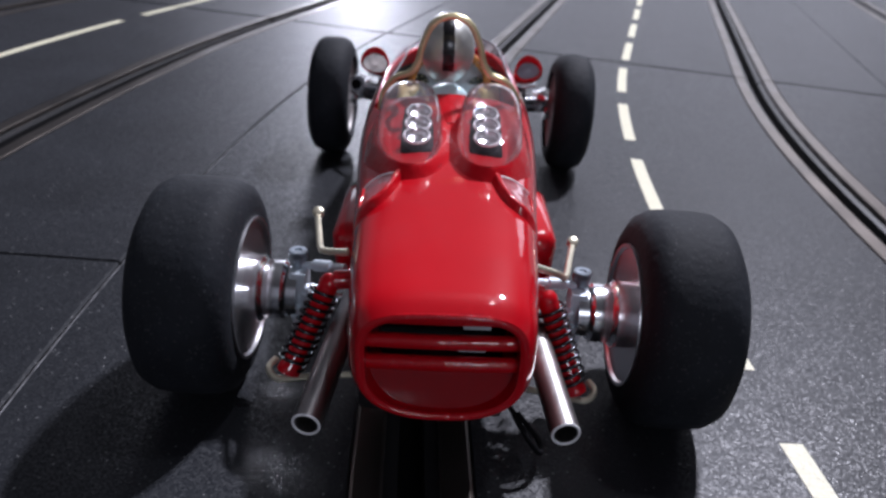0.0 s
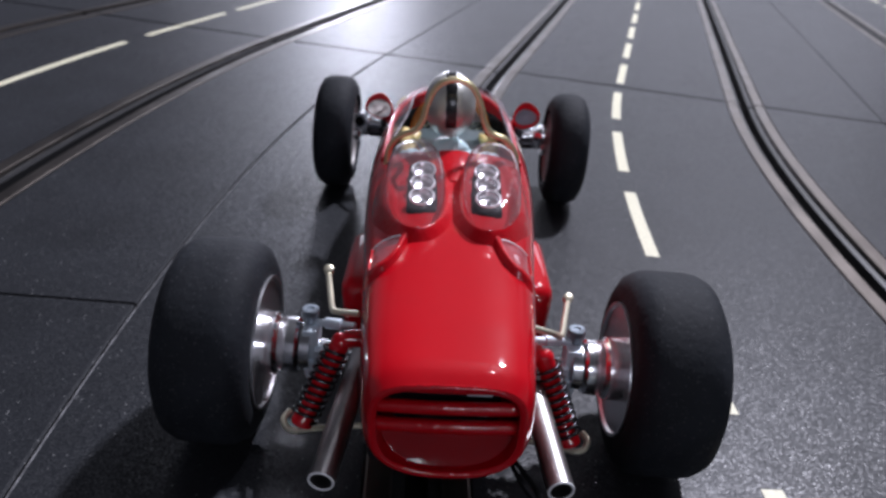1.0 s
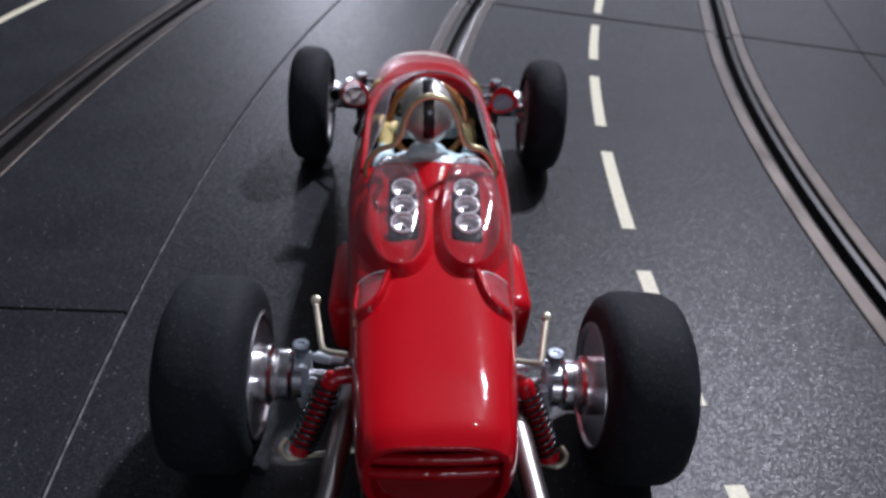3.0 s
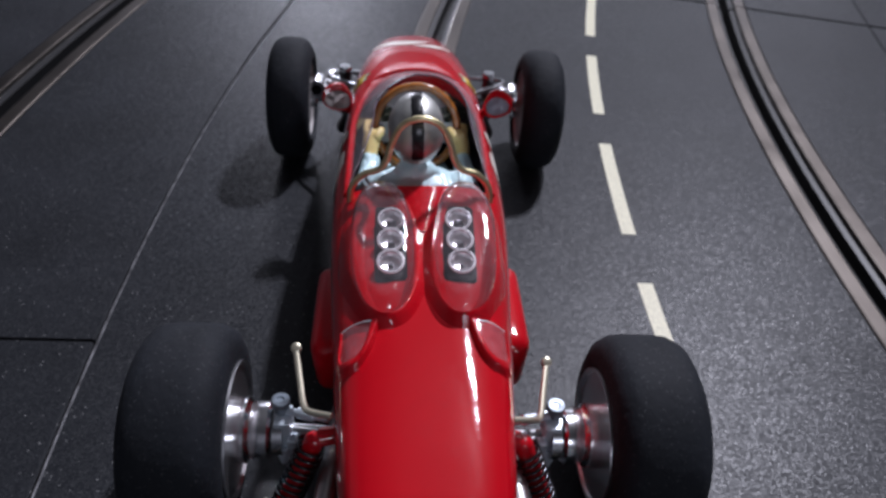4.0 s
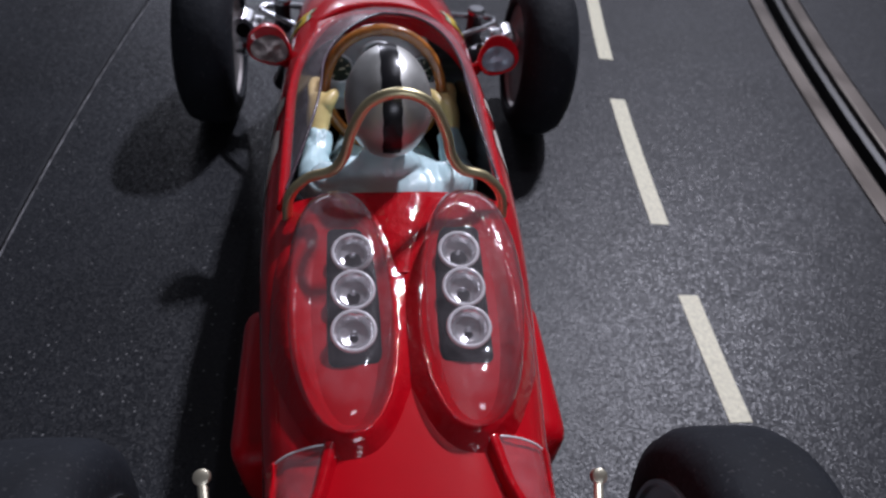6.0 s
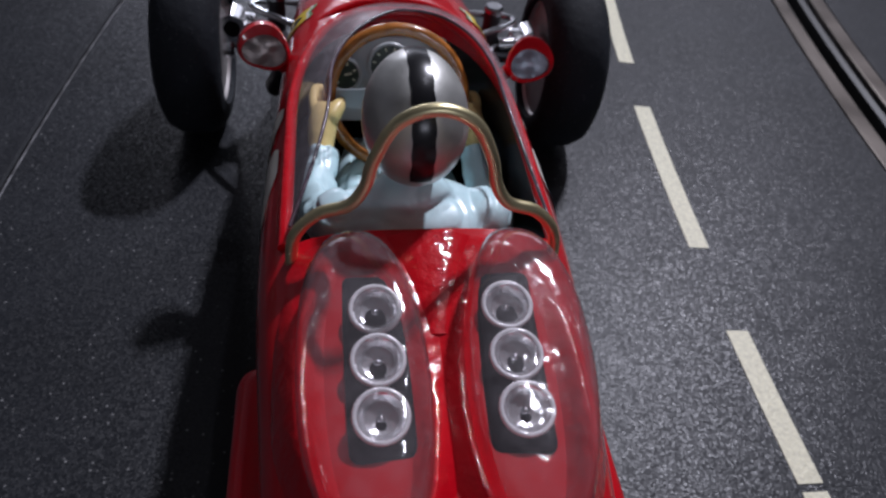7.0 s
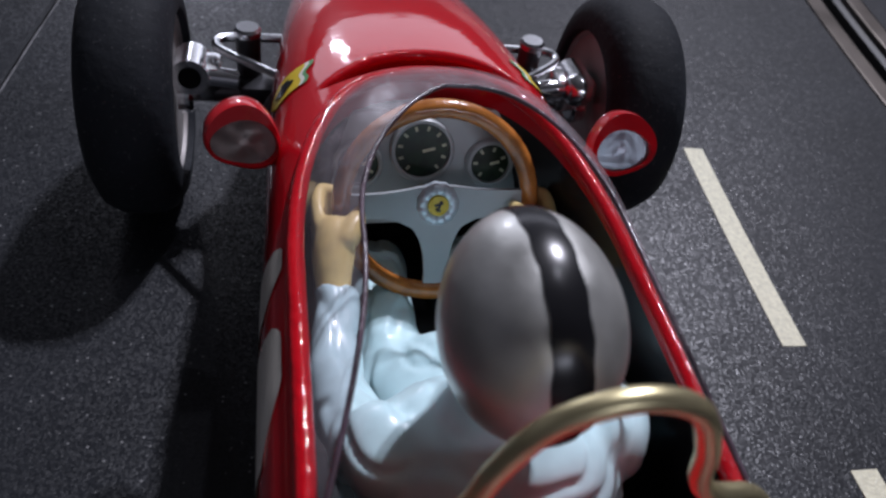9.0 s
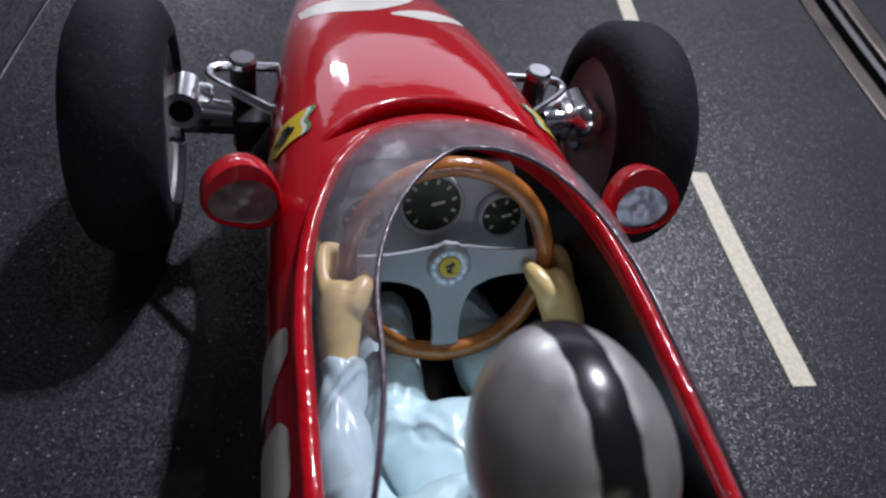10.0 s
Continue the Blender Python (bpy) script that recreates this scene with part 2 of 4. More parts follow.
def tube(points, r, sides=12, closed=False, caps=True):
    """A round rod along points; r: one radius or one per point."""
    pts = [Vector(q) for q in points]
    n = len(pts)
    rs = list(r) if isinstance(r, (list, tuple)) else [r] * n
    bm = bmesh.new()
    rings, side = [], None
    for i, q in enumerate(pts):
        a, b = (pts[i - 1], pts[(i + 1) % n]) if closed else (pts[max(i - 1, 0)], pts[min(i + 1, n - 1)])
        d = (b - a).normalized()
        if side is None:
            side = d.orthogonal().normalized()
        side = (side - d * side.dot(d)).normalized()
        up = d.cross(side)
        rings.append([bm.verts.new(q + rs[i] * (math.cos(2 * math.pi * k / sides) * side + math.sin(2 * math.pi * k / sides) * up)) for k in range(sides)])
    for i in range(n if closed else n - 1):
        u, v = rings[i], rings[(i + 1) % n]
        for k in range(sides):
            bm.faces.new((u[k], u[(k + 1) % sides], v[(k + 1) % sides], v[k]))
    if caps and not closed:
        bm.faces.new(list(reversed(rings[0])))
        bm.faces.new(rings[-1])
    bmesh.ops.recalc_face_normals(bm, faces=bm.faces)
    return bm


def lathe(profile, sides=48, axis="x", closed=True):
    """Turns (along, radius) pairs round an axis; a closed profile makes a solid ring."""
    bm = bmesh.new()
    rings = []
    for s, r in profile:
        ring = []
        for k in range(sides):
            c, d = r * math.cos(2 * math.pi * k / sides), r * math.sin(2 * math.pi * k / sides)
            ring.append(bm.verts.new({"x": (s, c, d), "y": (d, s, c), "z": (c, d, s)}[axis]))
        rings.append(ring)
    m = len(rings)
    for i in range(m if closed else m - 1):
        u, v = rings[i], rings[(i + 1) % m]
        for k in range(sides):
            bm.faces.new((u[k], u[(k + 1) % sides], v[(k + 1) % sides], v[k]))
    if not closed:
        bm.faces.new(list(reversed(rings[0])))
        bm.faces.new(rings[-1])
    bmesh.ops.recalc_face_normals(bm, faces=bm.faces)
    return bm


def block(size, at=(0, 0, 0), bevel=0.3, turn=(0, 0, 0), segments=2):
    bm = bmesh.new()
    bmesh.ops.create_cube(bm, size=1, matrix=Matrix.Diagonal((*size, 1)))
    if bevel:
        bmesh.ops.bevel(bm, geom=bm.edges[:], offset=bevel, segments=segments, affect="EDGES", profile=0.5)
    bm.transform(pose(*at, *turn))
    return bm


def ball(radii, at=(0, 0, 0), turn=(0, 0, 0), u=24, v=16, power=1.0):
    bm = bmesh.new()
    bmesh.ops.create_uvsphere(bm, u_segments=u, v_segments=v, radius=1)
    if power != 1.0:
        for q in bm.verts:
            q.co = Vector([math.copysign(abs(c) ** power, c) for c in q.co])
    bm.transform(pose(*at, *turn) @ Matrix.Diagonal((*radii, 1)))
    return bm


def sweep(profile, place, stations, cap=True, closed=True):
    """A profile of (across, height) pairs laid along place(station, across) -> x, y."""
    bm = bmesh.new()
    rows = [[bm.verts.new((*place(s, a), z)) for a, z in profile] for s in stations]
    m = len(profile)
    for u, v in zip(rows, rows[1:]):
        for k in range(m if closed else m - 1):
            bm.faces.new((u[k], u[(k + 1) % m], v[(k + 1) % m], v[k]))
    if cap and closed:
        bm.faces.new(rows[0])
        bm.faces.new(list(reversed(rows[-1])))
    bmesh.ops.recalc_face_normals(bm, faces=bm.faces)
    return bm


def carve(bm, cutters, keep="DIFFERENCE"):
    """The solid bm less (or plus) the cutters, as a new bmesh."""
    me = bpy.data.meshes.new("solid")
    bm.to_mesh(me)
    bm.free()
    ob = new("solid", me)
    others = []
    for c in cutters:
        cm = bpy.data.meshes.new("cutter")
        c.to_mesh(cm)
        c.free()
        others.append(new("cutter", cm))
        mod = ob.modifiers.new("cut", "BOOLEAN")
        mod.object, mod.operation, mod.solver = others[-1], keep, "EXACT"
    bpy.context.view_layer.update()
    done = bpy.data.meshes.new_from_object(ob.evaluated_get(bpy.context.evaluated_depsgraph_get()))
    out = bmesh.new()
    out.from_mesh(done)
    for o in (ob, *others):
        data = o.data
        bpy.data.objects.remove(o)
        bpy.data.meshes.remove(data)
    bpy.data.meshes.remove(done)
    return out


def melt(bm, voxel, rounds):
    """Overlapping solids grown together into one skin."""
    me = bpy.data.meshes.new("solid")
    bm.to_mesh(me)
    bm.free()
    ob = new("solid", me)
    mod = ob.modifiers.new("melt", "REMESH")
    mod.mode, mod.voxel_size = "VOXEL", voxel
    bpy.context.view_layer.update()
    done = bpy.data.meshes.new_from_object(ob.evaluated_get(bpy.context.evaluated_depsgraph_get()))
    out = bmesh.new()
    out.from_mesh(done)
    bpy.data.objects.remove(ob)
    bpy.data.meshes.remove(me)
    bpy.data.meshes.remove(done)
    for _ in range(rounds):
        bmesh.ops.smooth_vert(out, verts=out.verts, factor=0.5, use_axis_x=True, use_axis_y=True, use_axis_z=True)
    return out


# ---------------------------------------------------------------- room
def room():
    x0, x1, y0, y1, z0, z1, t = -2600, 2600, -2400, 5600, -760, 1750, 100
    for name, size, at, m in (
        ("wall_north", (x1 - x0, t, z1 - z0), (0, y1 + t / 2, (z0 + z1) / 2), PLASTER),
        ("wall_south", (x1 - x0, t, z1 - z0), (0, y0 - t / 2, (z0 + z1) / 2), PLASTER),
        ("wall_west", (t, y1 - y0, z1 - z0), (x0 - t / 2, (y0 + y1) / 2, (z0 + z1) / 2), PLASTER),
        ("wall_east", (t, y1 - y0, z1 - z0), (x1 + t / 2, (y0 + y1) / 2, (z0 + z1) / 2), PLASTER),
        ("ceiling", (x1 - x0, y1 - y0, t), (0, (y0 + y1) / 2, z1 + t / 2), CEILING),
        ("floor", (x1 - x0, y1 - y0, t), (0, (y0 + y1) / 2, z0 - t / 2), FLOOR),
    ):
        ob = part(name, block(size, at, 0), m, smooth=0)
        tagged(ob, "plain " + name.split("_")[0] + " of the dim hobby room", name.split("_")[0], kind="structure")
    table = part("table_board", block((2200, 3200, 30), (60, 500, -24.2), 3), TABLE)
    for x in (-980, 1100):
        for y in (-1040, 2040):
            part("table_leg", block((70, 70, 720), (x, y, -399.4), 4), TABLE, table)
    tagged(table, "dark board that carries the slot-car track", "table", kind="structure")


room()


# ---------------------------------------------------------------- slot-car track
CX, CY, RAD = 800.6, 211.8, 768.0          # centre and radius of the bend, along the centre line of the car's track
END = radians(6.8)                         # where the bend runs out into the straight


def lay(s, off):
    """Place at length s along the centre line, off to the right of it; s is 0 at the middle of the bend."""
    th = min(s / RAD, END)
    r = RAD - off
    x, y = CX - r * math.cos(th), CY + r * math.sin(th)
    rest = max(0.0, s - RAD * END)
    return x + rest * math.sin(END), y + rest * math.cos(END)


def between(a, b, step=12.0):
    n = max(1, int(math.ceil((b - a) / step)))
    return [a + (b - a) * i / n for i in range(n + 1)]


LANE, HALF = 49.0, 100.0
RAIL_IN, RAIL_OUT = 3.3, 7.0


def deck_profile(off):
    """Cross-section of a section of track: a thick deck with two slots and a shallow seat under each rail."""
    p = [(-HALF + 0.15, -8), (-HALF + 0.15, -0.35), (-HALF + 0.65, 0)]
    for c in (-LANE, LANE):
        p += [(c - RAIL_OUT - 0.4, 0), (c - RAIL_OUT - 0.4, -0.5), (c - RAIL_IN, -0.5), (c - RAIL_IN, -1.0), (c - 1.6, -1.3), (c - 1.6, -7), (c + 1.6, -7), (c + 1.6, -1.3), (c + RAIL_IN, -1.0), (c + RAIL_IN, -0.5), (c + RAIL_OUT + 0.4, -0.5), (c + RAIL_OUT + 0.4, 0)]
    p += [(HALF - 0.5, 0), (HALF - 0.15, -0.35), (HALF - 0.15, -8)]
    return [(off + a, z) for a, z in p]


def rail_profile(c, side):
    lo, hi = c + side * RAIL_IN, c + side * RAIL_OUT
    p = [(lo, -2.2), (lo, 0.10), (lo + side * 0.35, 0.24), (hi - side * 0.3, 0.24), (hi, 0.10), (hi, -0.45), (lo + side * 0.5, -0.45), (lo + side * 0.5, -2.2)]
    return p


def track_section(a, b, off, dashes, gap=0.25, far_gap=0.25):
    root = thing("track_section", "dark grey grained plastic slot-car track section with metal rails", "track", "sections of slot-car track")
    st = between(a + gap, b - far_gap)
    bm = sweep(deck_profile(off), lay, st)
    bm.faces.ensure_lookup_table()
    for f in bm.faces:
        if f.calc_center_median().z < -0.4:
            f.material_index = 1
        elif off == 0 and f.normal.x < -0.2 and f.calc_center_median().z < -0.05 and abs(f.normal.z) > 0.3:
            f.material_index = 2
    part("deck", bm, [TRACK, SLOT, WORN_LIT], root, smooth=20)
    for c in (-LANE, LANE):
        for side in (-1, 1):
            part("rail", sweep(rail_profile(off + c, side), lay, between(a + 0.4, b - 0.4)), RAIL, root, "tarnished bare metal conductor rail", smooth=20)
    for lo, hi in dashes:
        lo, hi = max(lo, a + 0.5), min(hi, b - 0.5)
        if hi - lo > 3:
            part("centre_dash", sweep([(off - 1.55, -0.2), (off - 1.55, 0.07), (off + 1.55, 0.07), (off + 1.55, -0.2)], lay, between(lo, hi)), DASH, root, "cream painted dash of the centre line", smooth=0)


BEND = RAD * END


def track():
    own = [(-10 + 53.4 * k, 27.5 + 53.4 * k) for k in range(-8, 24)]
    other = [(-2 + 72 * k, 58 + 72 * k) for k in range(-6, 18)]
    for off, first, dashes in ((0, -7.6, own), (-200, -7.3, other), (-400, -7.4, other), (200, -7.7, own)):
        cuts = [RAD * radians(first - 30), RAD * radians(first - 15), RAD * radians(first), BEND, BEND + 345, BEND + 690, BEND + 1035]
        for a, b in zip(cuts, cuts[1:]):
            near, far = (0.9 if abs(e - BEND) < 1 else 0.012 if off == 0 and e < BEND else 0.3 for e in (a, b))
            track_section(a, b, off, dashes, near, far)


track()


# ---------------------------------------------------------------- the slot car
CAR = pose(-3.3 * MM, 80.0 * MM, 0, 0, 0, 7.0)
car = thing("slot_car", "red toy single-seater racing slot car with black tyres on the track", "slot car", at=CAR)

# stations of the body: y, half width, top, bottom, squareness
STATIONS = np.array([
    (-21.0, 8.6, 25.1, 12.4, 2.5), (-20.0, 9.1, 25.7, 11.6, 2.5), (-15.0, 10.0, 26.65, 9.8, 2.6), (-6.0, 11.0, 27.5, 8.0, 2.9),
    (6.0, 12.1, 28.5, 7.0, 3.2), (18.0, 13.1, 29.4, 7.0, 3.5), (31.0, 13.9, 31.4, 7.0, 3.5), (46.0, 13.9, 32.1, 7.0, 3.4),
    (62.0, 13.4, 31.7, 7.0, 3.3), (76.0, 13.1, 30.2, 7.0, 3.0), (92.0, 12.1, 27.0, 7.0, 2.8), (106.0, 10.6, 23.0, 7.5, 2.6),
    (116.0, 8.6, 19.6, 8.5, 2.5), (121.0, 6.8, 17.2, 9.6, 2.4)])


def station(y):
    """Half width, top, bottom and squareness of the body at y, smoothly between the stations."""
    ys = STATIONS[:, 0]
    i = int(np.clip(np.searchsorted(ys, y) - 1, 0, len(ys) - 2))
    t = (y - ys[i]) / (ys[i + 1] - ys[i])
    slopes = np.gradient(STATIONS[:, 1:], ys, axis=0)
    h, a, b = ys[i + 1] - ys[i], STATIONS[i, 1:], STATIONS[i + 1, 1:]
    return (2 * t**3 - 3 * t**2 + 1) * a + (t**3 - 2 * t**2 + t) * h * slopes[i] + (3 * t**2 - 2 * t**3) * b + (t**3 - t**2) * h * slopes[i + 1]


def upper(n, y):
    """Squareness of the upper half, which grows towards the tail."""
    return n + 1.3 * min(1.0, max(0.0, (4.0 - y) / 18.0))


def skin_z(x, y):
    w, zt, zb, n = station(y)
    n = upper(n, y)
    return (zt + zb) / 2 + (zt - zb) / 2 * max(0.0, 1 - min(1.0, abs(x / w)) ** n) ** (1 / n)


def skin_x(y, z):
    w, zt, zb, n = station(y)
    n = upper(n, y) if z > (zt + zb) / 2 else n
    return w * max(0.0, 1 - min(1.0, abs((z - (zt + zb) / 2) / ((zt - zb) / 2))) ** n) ** (1 / n)


def ring_at(y, around=72, inset=0.0):
    w, zt, zb, m = station(y)
    w, zm, h = w - inset, (zt + zb) / 2, (zt - zb) / 2 - inset
    out = []
    for k in range(around):
        a = 2 * math.pi * (k + 0.5) / around
        c, s = math.cos(a), math.sin(a)
        n = upper(m, y) if s > 0 else m
        out.append((w * math.copysign(abs(c) ** (2 / n), c), y, zm + h * math.copysign(abs(s) ** (2 / n), s)))
    return out


def loft(rings):
    bm = bmesh.new()
    rows = [[bm.verts.new(p) for p in r] for r in rings]
    n = len(rows[0])
    for u, v in zip(rows, rows[1:]):
        for k in range(n):
            bm.faces.new((u[k], u[(k + 1) % n], v[(k + 1) % n], v[k]))
    bm.faces.new(list(reversed(rows[0])))
    bm.faces.new(rows[-1])
    bmesh.ops.recalc_face_normals(bm, faces=bm.faces)
    return bm


def prism(outline, z0, z1):
    """Plan outline between two heights, each a number or a function of x, y."""
    bm = bmesh.new()
    lo = [bm.verts.new((x, y, z0(x, y) if callable(z0) else z0)) for x, y in outline]
    hi = [bm.verts.new((x, y, z1)) for x, y in outline]
    n = len(lo)
    for k in range(n):
        bm.faces.new((lo[k], lo[(k + 1) % n], hi[(k + 1) % n], hi[k]))
    bm.faces.new(list(reversed(lo)))
    bm.faces.new(hi)
    bmesh.ops.triangulate(bm, faces=[f for f in bm.faces if len(f.verts) > 4])
    bmesh.ops.recalc_face_normals(bm, faces=bm.faces)
    return bm


COCK_REAR, COCK_MID, COCK_FRONT, COCK_W = 32.5, 51.0, 70.3, 11.1


def cockpit_side(v):
    """Right edge of the cockpit opening: v 0 at the rear, 1 at the apex."""
    if v < 0.3:
        y = COCK_REAR + (COCK_MID - COCK_REAR) * v / 0.3
        return COCK_W, y
    a = (v - 0.3) / 0.7 * math.pi / 2
    return COCK_W * math.cos(a) ** 0.72, COCK_MID + (COCK_FRONT - COCK_MID) * math.sin(a) ** 1.0


COCK = [cockpit_side(i / 40) for i in range(41)]
COCK_OUTLINE = COCK[:-1] + [(0.0, COCK_FRONT)] + [(-x, y) for x, y in reversed(COCK[:-1])]


def in_cockpit(x, y, grow=0.05):
    if not COCK_REAR - grow < y < COCK_FRONT + grow:
        return False
    if y < COCK_MID:
        return abs(x) < COCK_W + grow
    return abs(x) < COCK_W * math.cos(math.asin(min(1, (y - COCK_MID) / (COCK_FRONT - COCK_MID)))) ** 0.72 + grow


def build_body():
    ys = np.concatenate([np.linspace(-21, -19, 5), np.linspace(-18, 116, 68), np.linspace(117, 121, 5)])
    bm = loft([ring_at(float(y)) for y in ys])
    pit = prism(COCK_OUTLINE, 12.0, 60.0)
    mouth = [(x, z + 0.45 * (z > 18)) for x, _, z in ring_at(-20.4, 48, 1.2)]
    tail = loft([[(x, y, z) for x, z in mouth] for y in (-26.0, -19.0)] + [[(x * 0.97, -11.0, 18.7 + (z - 18.7) * 0.9) for x, z in mouth]])
    arc = [(x, 73.6 - 0.058 * x * x) for x in np.linspace(-8.6, 8.6, 25)]
    band = [(x, y + 0.5 - 2.1 * (1 - (x / 8.7) ** 4)) for x, y in arc] + [(x, y + 0.6) for x, y in reversed(arc)]
    vent = prism(band, lambda x, y: skin_z(x, y) - 1.2, 60.0)
    bm = carve(bm, [pit, tail, vent])
    bmesh.ops.bisect_plane(bm, geom=bm.verts[:] + bm.edges[:] + bm.faces[:], plane_co=(0, 0, 28.6), plane_no=(0, 0, 1))
    for f in bm.faces:
        c = f.calc_center_median()
        # recess shade set as black: cockpit walls below the rim, back of the tail
        if c.z < 28.6 and in_cockpit(c.x, c.y):
            f.material_index = 1
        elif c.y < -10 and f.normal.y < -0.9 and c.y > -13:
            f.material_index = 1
    return bm


ROLL = Matrix.Translation((0, 41 * MM, 14 * MM)) @ pose(0, 0, 0, 0, -2.0, 0.92) @ Matrix.Translation((0, -41 * MM, -14 * MM))   # the shell sits a little askew on its chassis
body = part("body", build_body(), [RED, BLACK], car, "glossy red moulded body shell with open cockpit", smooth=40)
body.matrix_local = ROLL

# rolled edge of the cockpit
edge = [(x, y, skin_z(x, y) + 0.05) for x, y in COCK_OUTLINE]
part("cockpit_rim", tube(edge, 0.58, 12), TRIM, body)
lip = [(x, 74.35 - 0.058 * x * x) for x in np.linspace(-9.9, 9.9, 41)]
part("hood_lip", tube([(x, y, skin_z(x, y) - 0.12 - 0.45 * (x / 9.9) ** 6) for x, y in lip], [float(0.5 - 0.38 * (x / 9.9) ** 6) for x, y in lip], 12), TRIM, body, "raised red lip behind the hood", smooth=80)


# windscreen: a thin sheet that leans in over the rim
def screen_edge(f, u):
    """Free upper edge of the screen: f is 0 at the rear ends and 1 at the apex."""
    a = max(0.0, (f - 0.3) / 0.7) * math.pi / 2
    lag = min(1.0, f / 0.3)
    lean = math.sin(lag * math.pi / 2)
    wide, bend = (2.05, 0.77) if u > 0 else (3.35, 1.47)
    x = (10.6 - wide * lean) * math.cos(a) ** bend
    y = COCK_REAR + 0.5 + (48.0 - COCK_REAR) * lag + 14.1 * math.sin(a)
    return Vector((math.copysign(x, u) if f < 1 else 0.0, y, 31.6 + 3.5 * lean))


def windscreen():
    bm = bmesh.new()
    n, m = 72, 8
    for shell in (0.0, 0.2):
        rows = []
        for i in range(n + 1):
            u = -1 + 2 * i / n
            x, y = cockpit_side(1 - abs(u))
            x = math.copysign(x, u) if abs(u) > 1e-6 else 0.0
            f = 1 - abs(u)
            base = Vector((x * 1.01, y + 0.2, skin_z(x, y) + 0.2))
            top = screen_edge(f, u)
            out = Vector((x, 0.4 * max(0, y - 45), 6)).normalized()
            row = []
            for k in range(m + 1):
                t = k / m
                p = base.lerp(top, t) + out * (0.9 * min(1, 2 * f) * math.sin(math.pi * t))
                row.append(bm.verts.new(p - out * shell))
            rows.append(row)
        for a, b in zip(rows, rows[1:]):
            for k in range(m):
                q = (a[k], a[k + 1], b[k + 1], b[k])
                bm.faces.new(q if not shell else tuple(reversed(q)))
    bmesh.ops.recalc_face_normals(bm, faces=bm.faces)
    return bm


screen = part("windscreen", windscreen(), SCREEN, body, "clear plastic wrap-round windscreen, slightly scratched", smooth=60)
screen.visible_shadow = False
part("screen_edge", tube([screen_edge(1 - abs(u), u) for u in np.linspace(-1, 1, 81)], 0.16, 8), material("plastic_edge", (0.07, 0.045, 0.06), 0.3, vary=0.7, vary_scale=300, spec=0.6, coat=0.3, bump=0.18, bump_scale=700), screen, smooth=80)


def ease(t):
    t = min(1.0, max(0.0, t))
    return t * t * (3 - 2 * t)


# intake covers: clear bubble on a red raised seat, black plate and three chrome trumpets each
COVER_Y, COVER_L, COVER_W, COVER_Z = 18.7, 12.0, 4.35, 30.2


def cover_point(side, a, rho, pad=0.0):
    x = side * 5.4 + 0.25 + (COVER_W * rho + pad) * math.copysign(abs(math.cos(a)) ** 0.9, math.cos(a))
    y = COVER_Y + (COVER_L * rho + pad) * math.copysign(abs(math.sin(a)) ** 0.95, math.sin(a))
    return x + side * 0.045 * (y - COVER_Y), y


def dome(side):
    bm = bmesh.new()
    n, rings = 56, 14
    rows = []
    for j in range(rings):
        rho = 1 - j / rings
        row = []
        for k in range(n):
            x, y = cover_point(side, 2 * math.pi * k / n, rho)
            middle = side * 4.8 + 0.5
            if side * (x - middle) > 0:
                x = middle + (x - middle) * 1.09          # fuller towards the flank
            t = (y - COVER_Y + COVER_L) / (2 * COVER_L)
            high = 2.8 + 2.7 * (3 * min(1, t * 1.15) ** 2 - 2 * min(1, t * 1.15) ** 3)
            p = 5.0 + 3.5 * t
            row.append(bm.verts.new((x, y, COVER_Z - 0.4 + high * (1 - rho**p) ** 0.34)))
        rows.append(row)
    for u, v in zip(rows, rows[1:]):
        for k in range(n):
            bm.faces.new((u[k], u[(k + 1) % n], v[(k + 1) % n], v[k]))
    top = bm.verts.new(sum((v.co for v in rows[-1]), Vector()) / n + Vector((0, 0, 0.02)))
    for k in range(n):
        bm.faces.new((rows[-1][k], rows[-1][(k + 1) % n], top))
    bmesh.ops.recalc_face_normals(bm, faces=bm.faces)
    return bm


def cover_seat(side):
    bm = bmesh.new()
    n = 64
    steps = [(2.7, -0.12), (2.3, 0.02), (1.9, 0.16), (1.5, 0.32), (1.1, 0.5), (0.7, 0.67), (0.3, 0.81), (0.0, 0.86), (-0.35, 0.75), (-0.7, 0.5), (-1.1, 0.2), (-1.7, -0.1)]
    rows = []
    for pad, share in steps:
        row = []
        for k in range(n):
            a = 2 * math.pi * k / n
            x, y = cover_point(side, a, 1.0, pad if pad < 0 else pad * (0.55 + 0.45 * ease((cover_point(side, a, 1.0)[1] - COVER_Y + 9) / 8)))
            x = min(x, 11.8) if x > 0 else max(x, -11.8)
            y = min(y, 31.6)
            low = skin_z(x, y)
            row.append(bm.verts.new((x, y, low + share * max(0.5, COVER_Z - low))))
        rows.append(row)
    for u, v in zip(rows, rows[1:]):
        for k in range(n):
            bm.faces.new((u[k], u[(k + 1) % n], v[(k + 1) % n], v[k]))
    bmesh.ops.recalc_face_normals(bm, faces=bm.faces)
    if sum(f.normal.z for f in bm.faces) < 0:
        bmesh.ops.reverse_faces(bm, faces=bm.faces)
    return bm


def trumpet():
    prof = [(-3.0, 0.9), (-1.6, 1.05), (-0.6, 1.4), (-0.1, 1.8), (0.10, 1.98), (0.30, 1.9), (0.34, 1.66), (0.10, 1.42), (-0.6, 1.15), (-1.4, 0.8), (-2.6, 0.65)]
    return lathe(prof, 28, "z")


